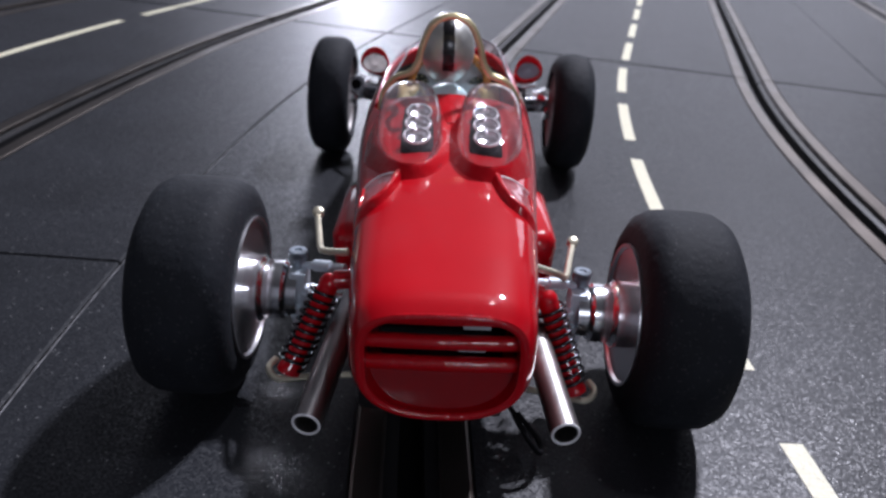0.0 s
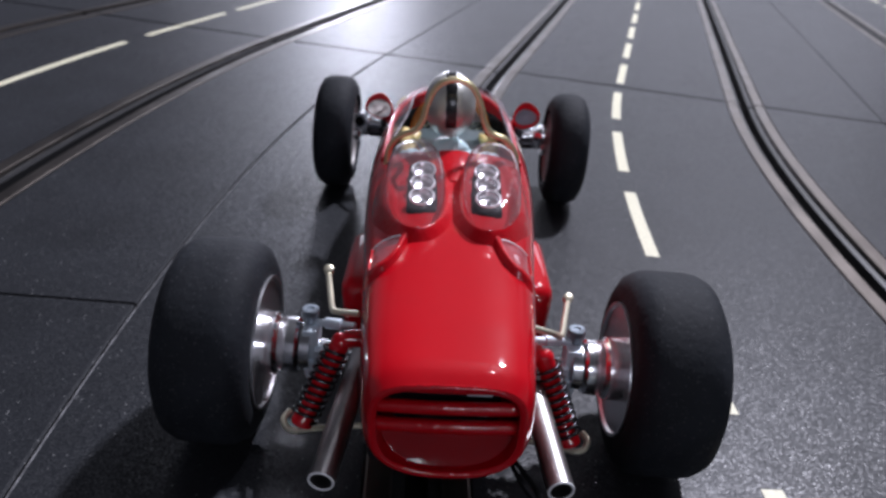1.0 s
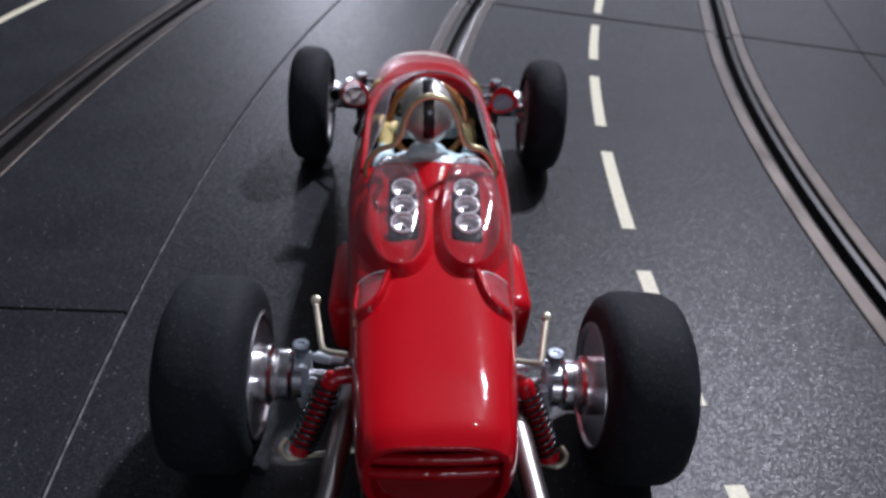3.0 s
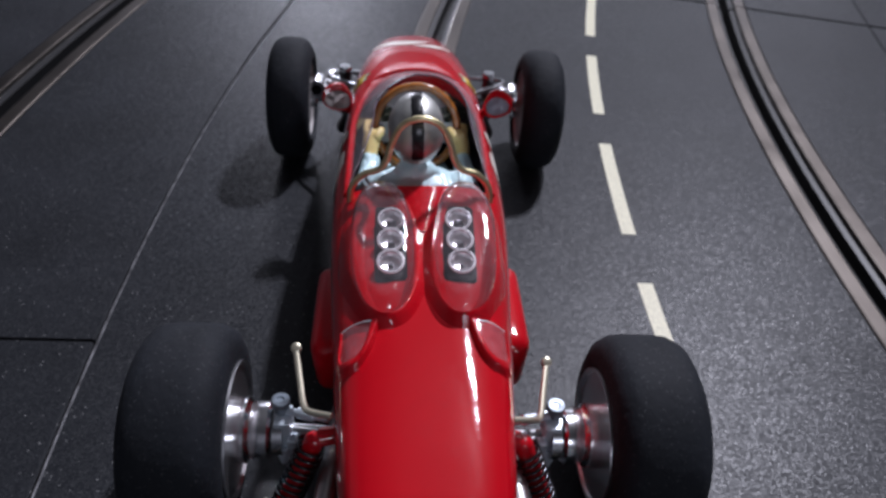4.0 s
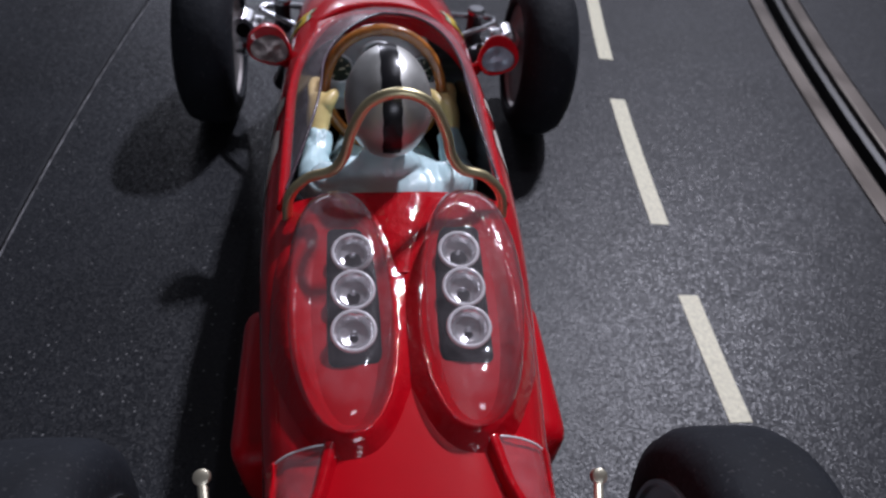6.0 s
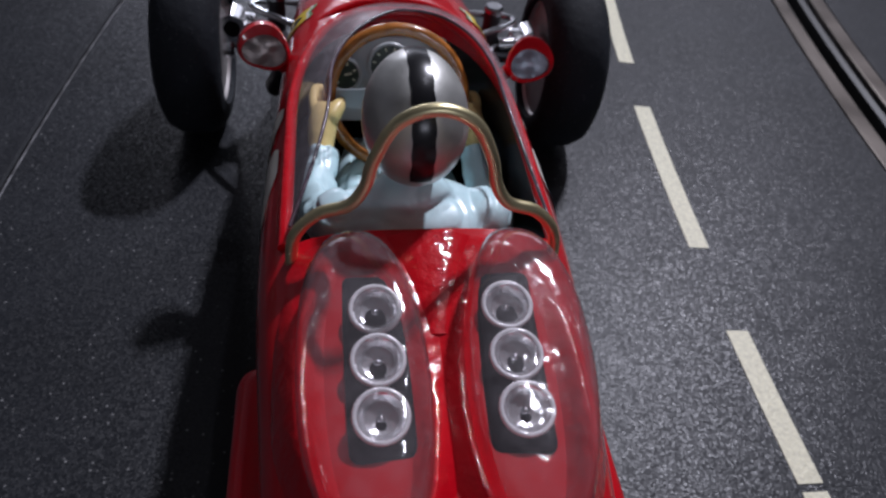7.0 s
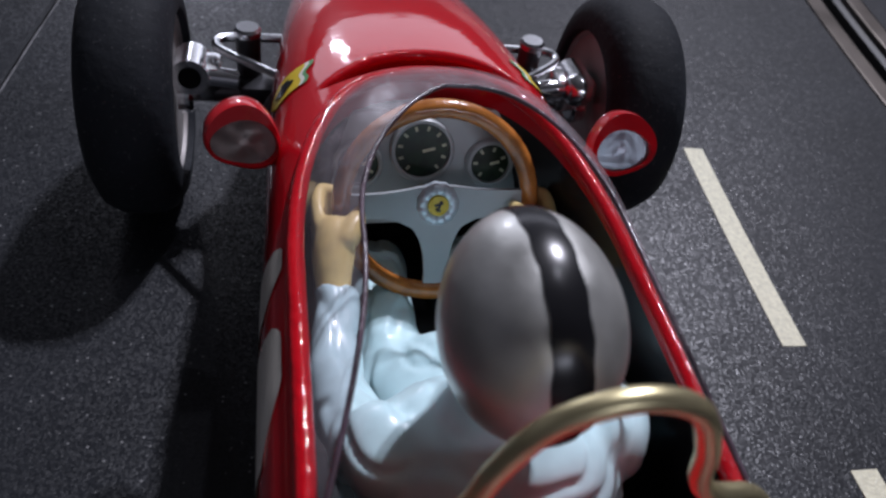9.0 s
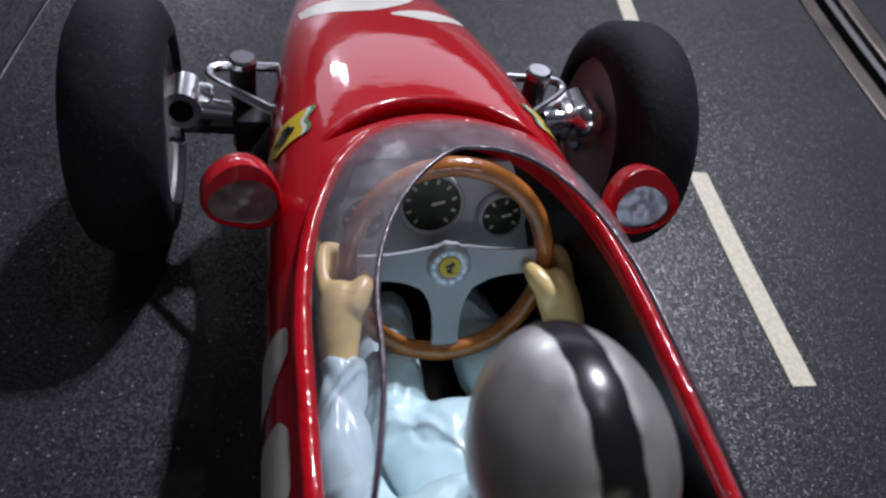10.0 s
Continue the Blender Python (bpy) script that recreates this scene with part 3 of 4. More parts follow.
for side in (-1, 1):
    seat = part("cover_seat", cover_seat(side), TRIM, body, "red raised seat of an intake cover", smooth=60)
    cover = part("intake_cover", dome(side), CLEAR, body, "clear blown plastic intake cover", smooth=80)
    plate = part("intake_plate", block((4.7, 15.0, 1.8), (side * 4.8 + 0.50, 21.0, 29.35), 0.85, (6.5, 0, -side * 1.5), 4), MATT, body, "flat black plate under the intake trumpets")
    for y in (24.4, 20.2, 16.0):
        ob = part("intake_trumpet", trumpet(), POLISH, body, "chrome intake trumpet")
        ob.matrix_local = pose((side * 4.85 + 0.55) * MM, y * MM, (31.2 - 0.1 * (24.4 - y)) * MM, 19, 0, 0) @ Matrix.Scale(0.96, 4)
        part("trumpet_throat", lathe([(-0.75, 0.01), (-0.62, 0.6), (-0.4, 1.2), (-1.5, 1.0), (-1.5, 0.01)], 20, "z"), POLISH, ob)
        part("trumpet_lip", tube([(1.83 * math.cos(a), 1.83 * math.sin(a), 0.2) for a in np.linspace(0, 2 * math.pi, 28, endpoint=False)], 0.21, 8, closed=True), LIP, ob, smooth=80)
        part("trumpet_needle", ball((0.32, 0.32, 0.35), (0, 0, -0.6)), STEEL, ob)


# ridge that runs back from the cockpit between the covers
fair = []
for t in np.linspace(0, 1, 9):
    y, w, high = 31.6 - 9.0 * t, 2.8 - 2.0 * t, 0.7 - 0.3 * t
    fair.append([(0.25 + w * x, y, skin_z(0.25, y) - 0.4 + (0.4 + high) * z) for x, z in ((-1.5, 0), (-1.1, 0.55), (-0.75, 0.9), (-0.4, 1.0), (0.4, 1.0), (0.75, 0.9), (1.1, 0.55), (1.5, 0), (0, -0.5))])
part("fairing", loft(fair), TRIM, body, "red ridge between the intake covers", smooth=60)


# small blisters behind the covers: a red horseshoe rim round a clear window, open towards the front
def horseshoe(x, y):
    """0 in the middle of the window, 1 at the outer foot of the rim."""
    half = 2.2 + 0.95 * min(1.0, max(0.0, (y + 0.5) / 7.0))          # the inner side slants, the outer follows the flank
    return (abs((x - 11.75 + half) / half) ** 2.6 + (max(0.0, 3.8 - y) / 4.2) ** 2.6) ** (1 / 2.6)


def rim_height(x, y):
    r = horseshoe(x, y)
    wave = 0.12 * noise.noise(Vector((x * 0.7, y * 0.7, 4.0)))
    return (1.15 + wave) * ease((1.04 - r) / 0.2) * ease((7.3 - y) / 0.9) - 0.85 * ease((0.67 - r) / 0.14) - 0.2 * (r > 1.02)


def patch(side, height, inside, n=44):
    """A sheet over the skin behind a cover."""
    bm = bmesh.new()
    grid = {}
    for i in range(n + 1):
        for j in range(n + 1):
            x, y = 5.0 + 6.75 * i / n, -1.0 + 8.2 * j / n
            if inside(x, y):
                grid[i, j] = bm.verts.new((side * x, y, skin_z(x, y) + height(x, y)))
    for i, j in grid:
        corners = [(i, j), (i + 1, j), (i + 1, j + 1), (i, j + 1)]
        if all(c in grid for c in corners):
            bm.faces.new([grid[c] for c in corners])
    bmesh.ops.delete(bm, geom=[v for v in bm.verts if not v.link_faces], context="VERTS")
    bmesh.ops.recalc_face_normals(bm, faces=bm.faces)
    if sum(f.normal.z for f in bm.faces) < 0:
        bmesh.ops.reverse_faces(bm, faces=bm.faces)
    return bm


def pane_height(x, y):
    return 0.62 + 0.22 * max(0.0, 1 - (horseshoe(x, y) / 0.8) ** 2)


for side in (-1, 1):
    b = part("blister", patch(side, rim_height, lambda x, y: horseshoe(x, y) < 1.12), TRIM, body, "red horseshoe blister on the engine cover", smooth=80)
    pane = part("blister_window", patch(side, pane_height, lambda x, y: horseshoe(x, y) < 0.72 and y < 6.5), FROSTED, b, "frosted clear window in the blister", smooth=80)
    pane.visible_shadow = False
    front = [(side * x, 6.5, skin_z(x, 6.5) + pane_height(x, 6.5)) for x in np.linspace(6.5, 10.8, 14)]
    part("window_edge", tube(front, 0.09, 8), LIP, pane, smooth=80)

# side pods
for side in (-1, 1):
    part("side_pod", block((6.0, 18.5, 10.5), (side * 12.9, 21.5, 12.6), 2.2, (0, side * 4, 0), 4), RED, body, "rounded red side pod")

# bars in the tail opening and the bead round it
for z, thick in ((23.9, 0.85), (21.0, 0.82), (18.4, 0.86)):
    half = skin_x(-20.4, z) - 1.0
    pts = [(x, -19.5 + 0.010 * x * x, z - 0.004 * x * x) for x in np.linspace(-half, half, 15)]
    bm = tube(pts, thick, 14)
    for v in bm.verts:
        v.co.y = -19.3 + (v.co.y + 19.3) * 0.75 / thick
    part("grille_bar", bm, TRIM, body, "red moulded grille bar")
part("tail_bead", tube(ring_at(-20.7, 96, 0.55), 0.5, 10, closed=True), TRIM, body, "rounded red edge of the tail", smooth=80)
floor_bm = bmesh.new()
floor_rows = []
for t in np.linspace(0, 1, 8):
    y, z = -20.3 + 2.2 * t, 12.7 + 3.8 * t**1.2
    half = max(2.0, skin_x(-20.0, max(z, 13.0)) - 0.9)
    floor_rows.append([floor_bm.verts.new((x, y, z + 0.010 * x * x)) for x in np.linspace(-half, half, 13)])
for u, v in zip(floor_rows, floor_rows[1:]):
    for k in range(12):
        floor_bm.faces.new((u[k], u[k + 1], v[k + 1], v[k]))
bmesh.ops.solidify(floor_bm, geom=floor_bm.faces[:], thickness=0.5)
bmesh.ops.recalc_face_normals(floor_bm, faces=floor_bm.faces)
part("tail_floor", floor_bm, RED, body, smooth=60)
part("motor_strip", block((5.5, 0.4, 0.5), (2.0, -18.2, 17.0), 0.1), DARK, body)
part("motor_strip", block((1.6, 0.4, 0.4), (-3.2, -18.2, 17.0), 0.1, (0, 12, 0)), STEEL, body)
# dark sheet added behind the bars to blacken the gaps
part("dark_backing", block((13, 0.6, 6), (0, -11.6, 21.0), 0.1), DARK, body)
part("motor_tag", block((2.8, 0.3, 0.7), (3.4, -18.6, 22.4), 0.1), GREY, body)
part("motor_tag", block((2.8, 0.3, 0.7), (3.0, -18.6, 19.7), 0.1), GREY, body)


# decals laid on the skin: white strokes and yellow shields
def drape_top(outline, lift=0.07, grid=14):
    """A patch over the top of the body inside a plan outline given as left and right x per y."""
    bm = bmesh.new()
    rows = []
    for y, a, b in outline:
        rows.append([bm.verts.new((x, y, skin_z(x, y) + lift)) for x in np.linspace(a, b, grid)])
    for u, v in zip(rows, rows[1:]):
        for k in range(grid - 1):
            bm.faces.new((u[k], u[k + 1], v[k + 1], v[k]))
    bmesh.ops.recalc_face_normals(bm, faces=bm.faces)
    return bm


def drape_side(side, outline, lift=0.07, grid=10):
    """A patch on the flank: y, lowest z, highest z per row."""
    bm = bmesh.new()
    rows = [[bm.verts.new((side * (skin_x(y, z) + lift), y, z + lift)) for z in np.linspace(lo, hi, grid)] for y, lo, hi in outline]
    for u, v in zip(rows, rows[1:]):
        for k in range(grid - 1):
            bm.faces.new((u[k], u[k + 1], v[k + 1], v[k]))
    bmesh.ops.recalc_face_normals(bm, faces=bm.faces)
    return bm


part("nose_marking", drape_top([(93.3, 3.6, 5.0), (93.8, 2.4, 5.8), (94.3, 1.2, 6.6), (94.8, 0.2, 7.6), (95.4, 0.3, 8.2), (96.0, 1.2, 8.5), (96.6, 2.6, 8.4), (97.0, 4.2, 8.0)]), WHITE, body, "white painted stroke on the nose")
part("nose_marking", drape_top([(96.2, -3.2, -1.6), (96.8, -5.4, -0.6), (97.6, -7.6, 0.6), (98.6, -8.8, 1.8), (100.0, -9.0, 3.0), (102.0, -9.0, 4.0)]), WHITE, body, "white painted stroke on the nose")
for side in (-1, 1):
    for y0, run, top, slant in ((38.9, 8.4, 29.0, 2.6), (49.2, 4.5, 29.0, 2.4)):
        rows = [(y0 + run * t, 16.5 + 1.5 * (2 * t - 1) ** 4, top - slant * max(0.0, 1 - t / 0.5) ** 1.3 - 0.9 * max(0.0, (t - 0.85) / 0.15) ** 2) for t in np.linspace(0, 1, 19)]
        part("flank_marking", drape_side(side, rows), WHITE, body, "white painted stroke on the flank")
    shield = [(72.0 + 3.7 * t, 26.5 - 0.4 * t - 1.3 * math.sin(math.pi * t), 28.7 - 0.2 * t + 0.12 * math.sin(9 * t)) for t in np.linspace(0, 1, 13)]
    badge = part("shield_badge", drape_side(side, shield, 0.09), YELLOW, body, "small yellow shield decal with coloured edge")
    part("badge_stripe", drape_side(side, [(y, hi, hi + 0.22) for y, lo, hi in shield], 0.10, 3), WHITE, badge, "white edge stripe")
    part("badge_stripe", drape_side(side, [(y, hi + 0.22, hi + 0.42) for y, lo, hi in shield], 0.10, 3), EDGE_GREEN, badge, "green edge stripe")
    part("badge_mark", drape_side(side, [(72.7 + 2.0 * t, 26.4 + 0.5 * math.sin(9 * t), 27.9 - 0.3 * math.cos(7 * t)) for t in np.linspace(0, 1, 11)], 0.13), BLACK, badge)


# mirrors
def mirror(side, at):
    turn = pose(at[0] * MM, at[1] * MM, at[2] * MM, -30 if side > 0 else -17, 0, -side * 8)
    prof = [(-0.5, 0.02), (-0.5, 2.55), (-1.0, 2.65), (-1.25, 2.78), (-1.15, 2.95), (-0.5, 3.1), (0.8, 3.05), (2.2, 2.5), (3.3, 1.5), (3.8, 0.02)]
    shell = lathe(prof, 40, "y", closed=False)
    for v in shell.verts:
        r = math.hypot(v.co.x, v.co.z)
        a = math.atan2(v.co.z, side * v.co.x)
        v.co *= 1 + (0.07 * math.cos(2 * a - 0.9) + 0.05 * math.cos(3 * a + 0.6)) * min(1, r / 2)
        if v.co.z > 0:
            v.co.z *= 1.12
        if v.co.y < -0.2 and r < 2.9:
            v.co.z = v.co.z * (0.84 if v.co.z < 0 else 0.74) - 0.36
        if side > 0 and v.co.y < -0.9 and r < 2.9:
            v.co.x, v.co.z = v.co.x * 0.9, v.co.z * 0.9
    ob = part("mirror_shell", shell, RED, body, "red teardrop mirror shell", smooth=60)
    ob.matrix_local = turn @ Matrix.Diagonal((0.87, 1.0, 0.84, 1) if side < 0 else (0.84, 1.1, 0.84, 1))
    foil = bmesh.new()
    rows = []
    size = 2.75 if side < 0 else 2.5
    for j in range(7):
        r = size * (1 - j / 7) + 0.01
        row = []
        for k in range(36):
            a = 2 * math.pi * k / 36
            g = r * (1 + 0.07 * math.cos(2 * a - 0.9) + 0.05 * math.cos(3 * a + 0.6) + 0.02 * math.sin(7 * a))
            x, z = side * g * math.cos(a), g * math.sin(a) * 0.84 - 0.36
            row.append(foil.verts.new((x, -0.72 - 0.09 * noise.noise(Vector((x * 0.8, z * 0.8, side * 3.0))), z)))
        rows.append(row)
    for p, q in zip(rows, rows[1:]):
        for k in range(36):
            foil.faces.new((p[k], p[(k + 1) % 36], q[(k + 1) % 36], q[k]))
    foil.faces.new(rows[-1])
    bmesh.ops.solidify(foil, geom=foil.faces[:], thickness=0.08)
    bmesh.ops.recalc_face_normals(foil, faces=foil.faces)
    part("mirror_glass", foil, BROWN_FOIL if side < 0 else MIRROR, ob, "crumpled mirror foil with a brown reflection in its colour" if side < 0 else "crumpled mirror foil with a pale bluish reflection in its colour", smooth=50)
    inner = (side * (skin_x(at[1], 25) - 0.6), at[1] + 1.5, 25.3)
    part("mirror_stem", tube(smooth_path([inner, (side * 13.0, at[1] + 1.0, 26.4), (at[0] - side * 1.5, at[1] + 0.6, at[2] - 0.6)], 5), 0.75, 10), RED, body)


mirror(-1, (-14.6, 65.4, 28.9))
mirror(1, (15.4, 63.5, 28.6))

# roll hoop
leg = [(10.6, 31.0, 28.5), (10.2, 31.3, 32.0), (8.4, 31.2, 34.4), (6.0, 31.0, 35.5), (4.8, 31.0, 37.3), (4.15, 31.0, 39.8), (2.6, 31.0, 42.8)]
hoop = smooth_path([(-x, y, z) for x, y, z in leg] + [(0.1, 31.0, 43.9)] + [(x + 0.15, y, z) for x, y, z in reversed(leg)], 8)
part("roll_hoop", tube(hoop, 0.5, 12), BRASS, body, "bent brass wire roll hoop")

# dashboard with dials, steering wheel
part("dashboard", block((17.6, 1.2, 10.0), (0.5, 67.0, 24.0), 0.4, (-22, 0, 0)), GREY, body, "light grey painted dashboard")
for x, z, r in ((-0.3, 25.9, 2.75), (5.6, 24.7, 2.1), (-5.7, 24.9, 2.1)):
    m = pose(x * MM, (67.0 - (24 - z) * 0.40 - 0.9) * MM, z * MM, -22, 0, 0)
    dial = part("dial", lathe([(0.5, 0.02), (0.5, r), (-0.25, r), (-0.45, r - 0.15), (-0.45, r - 0.4), (-0.1, r - 0.45), (-0.1, 0.02)], 32, "y"), [GREY], body, "round instrument dial with dark face")
    dial.matrix_local = m
    part("dial_face", lathe([(-0.14, 0.02), (-0.14, r - 0.42), (-0.05, r - 0.42), (-0.05, 0.02)], 32, "y"), GREEN, dial)
    for k in range(10 if r > 2.5 else 6):
        a = radians(-140 + (31.0 if r > 2.5 else 52.0) * k)
        tick = block((0.24, 0.06, 0.4), (0, -0.18, r - 0.85), 0)
        tick.transform(pose(0, 0, 0, 0, math.degrees(a), 0))
        part("dial_tick", tick, DOT, dial, smooth=0)
    part("dial_needle", block((0.26, 0.06, r * 0.4), (0.2 * r, -0.22, 0.05), 0.02, (0, 78, 0)), DOT, dial, smooth=0)

WHEEL = pose(0.1 * MM, 61.1 * MM, 25.1 * MM, -24, 0, 0)
rim = [(7.6 * math.cos(a), 0, 7.6 * math.sin(a)) for a in np.linspace(0, 2 * math.pi, 56, endpoint=False)]
steering = part("steering_wheel", tube(rim, 0.75, 12, closed=True), WOOD, body, "brown steering wheel with grey three-spoke centre", smooth=80)
steering.matrix_local = WHEEL
for a in (0, 180, 270):
    bm = bmesh.new()
    flare = [(0.4, 2.7), (1.5, 2.35), (2.3, 1.8), (3.2, 1.35), (4.4, 1.08), (6.0, 1.0), (7.3, 1.1)]
    flat = [(0.4, 1.5), (1.5, 1.4), (2.3, 1.25), (3.2, 1.12), (4.4, 1.0), (6.0, 0.95), (7.3, 1.0)]
    upper, lower = (flat, flare) if a == 0 else (flare, flat) if a == 180 else (flare, flare)
    top = [bm.verts.new((r, -0.25, w)) for r, w in upper] + [bm.verts.new((r, -0.25, -w)) for r, w in reversed(lower)]
    low = [bm.verts.new((v.co.x, 0.25, v.co.z)) for v in top]
    bm.faces.new(top)
    bm.faces.new(list(reversed(low)))
    m = len(top)
    for k in range(m):
        bm.faces.new((top[k], low[k], low[(k + 1) % m], top[(k + 1) % m]))
    bmesh.ops.recalc_face_normals(bm, faces=bm.faces)
    bm.transform(pose(0, 0.02 * (a == 270), 0, 0, -a, 0))
    part("spoke", bm, GREY, steering, smooth=0)
boss = lathe([(-0.3, 0.02), (-0.55, 0.85), (-0.75, 1.05), (-0.7, 1.4), (-0.45, 1.7), (0.3, 1.75), (0.3, 0.02)], 48, "y")
for v in boss.verts:
    a = math.atan2(v.co.z, v.co.x)
    if math.hypot(v.co.x, v.co.z) > 1.0:
        v.co.x, v.co.z, v.co.y = v.co.x * (1 + 0.02 * math.sin(12 * a)), v.co.z * (1 + 0.02 * math.sin(12 * a)), v.co.y + 0.07 * math.sin(12 * a + 1)
part("wheel_boss", boss, PALE, steering, "knurled pale metal wheel boss", smooth=50)
badge = part("boss_badge", lathe([(-0.78, 0.02), (-0.74, 0.8), (-0.6, 0.86), (-0.5, 0.86), (-0.5, 0.02)], 24, "y"), YELLOW, steering, "round yellow badge with a black mark")
part("badge_mark", join(block((0.22, 0.06, 0.9), (0.05, -0.80, 0), 0.02, (0, 20, 0)), block((0.7, 0.06, 0.2), (0, -0.80, 0.15), 0.02, (0, -15, 0)), block((0.5, 0.06, 0.18), (-0.05, -0.80, -0.3), 0.02, (0, 30, 0))), BLACK, badge, smooth=0)
part("steering_column", tube([(0, 0.4, 0), (0, 9, -2.6)], 0.7, 12), DARK, steering)

# ---------------------------------------------------------------- running gear
part("chassis", join(block((15, 118, 2.2), (0, 48, 6.2), 0.5), block((17, 20, 9), (0, -4, 11.5), 1.0)), DARK, car, "dark metal chassis plate and motor")
part("guide_blade", block((2.0, 16, 8.5), (0, 100, 0.3), 0.6), BLACK, car, "black guide blade in the slot")


def tyre(width, r, bore, inner_r):
    w = width / 2
    prof = [(-w, inner_r), (-w - 0.1, r - 4.2), (-w + 0.15, r - 2.4), (-w + 1.0, r - 0.9), (-w + 2.4, r - 0.15), (-w + 4.0, r), (w - 4.0, r), (w - 2.4, r - 0.15), (w - 1.0, r - 0.9), (w - 0.15, r - 2.4), (w + 0.1, r - 4.2), (w, inner_r), (w - 1.2, inner_r - 0.2), (w - 1.4, bore), (-w + 1.4, bore), (-w + 1.2, inner_r - 0.2)]
    return lathe(prof, 72, "x")


def wheel(name, side, x, y, r, width, rim_r):
    """The wheel's inner face looks towards the car."""
    s = -side
    w = width / 2
    d = w if y < 50 else w - 1.1          # the front discs are set in
    prof = [(s * (d - 0.1), 0.02), (s * (d - 0.1), rim_r - 0.55), (s * (d + 0.3), rim_r - 0.3), (s * (d + 0.35), rim_r + 0.1), (s * (d - 1.4), rim_r + 0.1), (-s * (w - 1.0), rim_r - 0.2), (-s * (w - 2.0), 0.02)]
    ob = part(name, lathe(prof, 56, "x", closed=False), ALLOY if y < 50 else DULL, car, "polished metal wheel disc" if y < 50 else "dull grey metal wheel disc", smooth=30)
    ob.matrix_local = pose(x * MM, y * MM, r * MM)
    part("tyre", tyre(width, r, rim_r - 0.6, rim_r), TYRE, ob, "wide black foam-rubber tyre with dust specks", smooth=40)
    return ob


for side in (-1, 1):
    w = wheel("rear_wheel", side, side * 29.7, 0.3, 13.8, 11.8, 9.0)
    s = -side
    hub = [(s * 5.5, 0.02), (s * 5.5, 4.3), (s * 7.4, 4.3), (s * 7.7, 3.9), (s * 8.0, 3.7), (s * 8.2, 3.8), (s * 10.2, 3.8), (s * 10.6, 3.4), (s * 10.6, 0.02)]
    part("hub", lathe(hub, 36, "x", closed=False), CHROME, w, "polished cylindrical wheel hub", smooth=30)
    part("hub_collar", lathe([(s * 10.8, 0.5), (s * 10.8, 3.2), (s * 12.1, 3.2), (s * 12.1, 0.5)], 28, "x"), STEEL, w)
    f = wheel("front_wheel", side, side * 27.9, 92.0, 13.5, 9.0, 9.1)
    part("hub", lathe([(s * 4.0, 0.02), (s * 4.0, 2.2), (s * 5.2, 2.2), (s * 5.6, 1.8), (s * 5.6, 0.02)], 28, "x", closed=False), CHROME, f, "chrome front hub")
    # rear upright, bolt, rods
    up = part("rear_upright", join(block((2.1, 3.4, 4.6), (side * 17.6, 0.2, 14.9), 0.2), block((2.3, 2.8, 3.2), (side * 17.2, -0.6, 11.2), 0.25, (0, side * 12, 0)), block((1.2, 1.4, 2.2), (side * 16.4, -1.6, 13.8), 0.15), tube([(side * 17.9, 1.0, 9.0), (side * 17.9, 1.0, 18.4)], 0.85, 16)), PALE, car, "pale steel suspension upright", smooth=20)
    part("bolt_head", lathe([(17.2, 0.02), (17.2, 1.0), (18.1, 1.0), (18.15, 1.2), (19.15, 1.2), (19.3, 1.08), (19.3, 0.5), (19.1, 0.42), (19.1, 0.02)], 24, "z", closed=False), BOLT, up, "blued steel bolt head").matrix_local = pose(side * 17.9 * MM, 1.0 * MM, 0)
    part("link_rod", join(tube([(side * 17.6, 0.8, 17.3), (side * 11.6, -1.5, 18.6)], 0.5, 10), tube([(side * 15.6, 0.1, 17.75), (side * 13.4, -0.8, 18.2)], 0.75, 12)), PALE, car, "bright steel suspension link")
    part("half_shaft", tube([(side * 18, 0.3, 13.8), (side * 8, 0.3, 13.0)], 1.1, 14), STEEL, car)
    # brass wire with a ball end
    drop, out = (0.0, 0.0) if side < 0 else (1.6, 0.8)
    wire = smooth_path([(side * 16.6 + out, 7.6, 21.2 - drop), (side * 15.6 + out, 3.0, 21.0 - drop), (side * 14.7 + out, -1.0, 20.9 - drop), (side * 13.8 + out / 2, -2.4, 21.2 - drop / 2), (side * 11.0, -3.6, 21.9)], 6)
    pin = part("brass_wire", tube(wire, 0.42, 10), WIRE, car, "bent brass wire link")
    part("wire_end", lathe([(-0.5, 0.02), (-0.5, 0.68), (0.4, 0.68), (0.5, 0.5), (0.5, 0.02)], 18, "z", closed=False), WIRE, pin).matrix_local = pose((side * 16.6 + out) * MM, 7.8 * MM, (21.5 - drop) * MM, 30, 0, 0)
    # shock absorber with coil spring
    top, low = Vector((side * 13.1, -4.2, 17.8)), Vector((side * 17.6, -7.6, 7.0))
    d = low - top
    shock = part("shock_absorber", tube([top + d * t for t in (0, 0.06, 0.1, 0.9, 0.94, 1)], [1.2, 1.3, 1.2, 1.2, 1.5, 1.5], 14), RED, car, "red shock absorber with black coil spring")
    q = d.to_track_quat("Z", "Y").to_matrix()
    coil = [top + d * (0.08 + 0.84 * i / 168) + q @ Vector((1.75 * math.cos(i * 0.374), 1.75 * math.sin(i * 0.374), 0)) for i in range(169)]
    part("coil_spring", tube(coil, 0.22, 8), SPRING, shock, "dark steel coil spring", smooth=80)
    part("shock_mount", join(tube([(side * 10.5, -3.6, 18.3), (side * 12.6, -4.0, 18.2)], 1.2, 16), ball((1.3, 1.3, 1.3), (side * 13.1, -4.2, 17.8))), RED, shock)
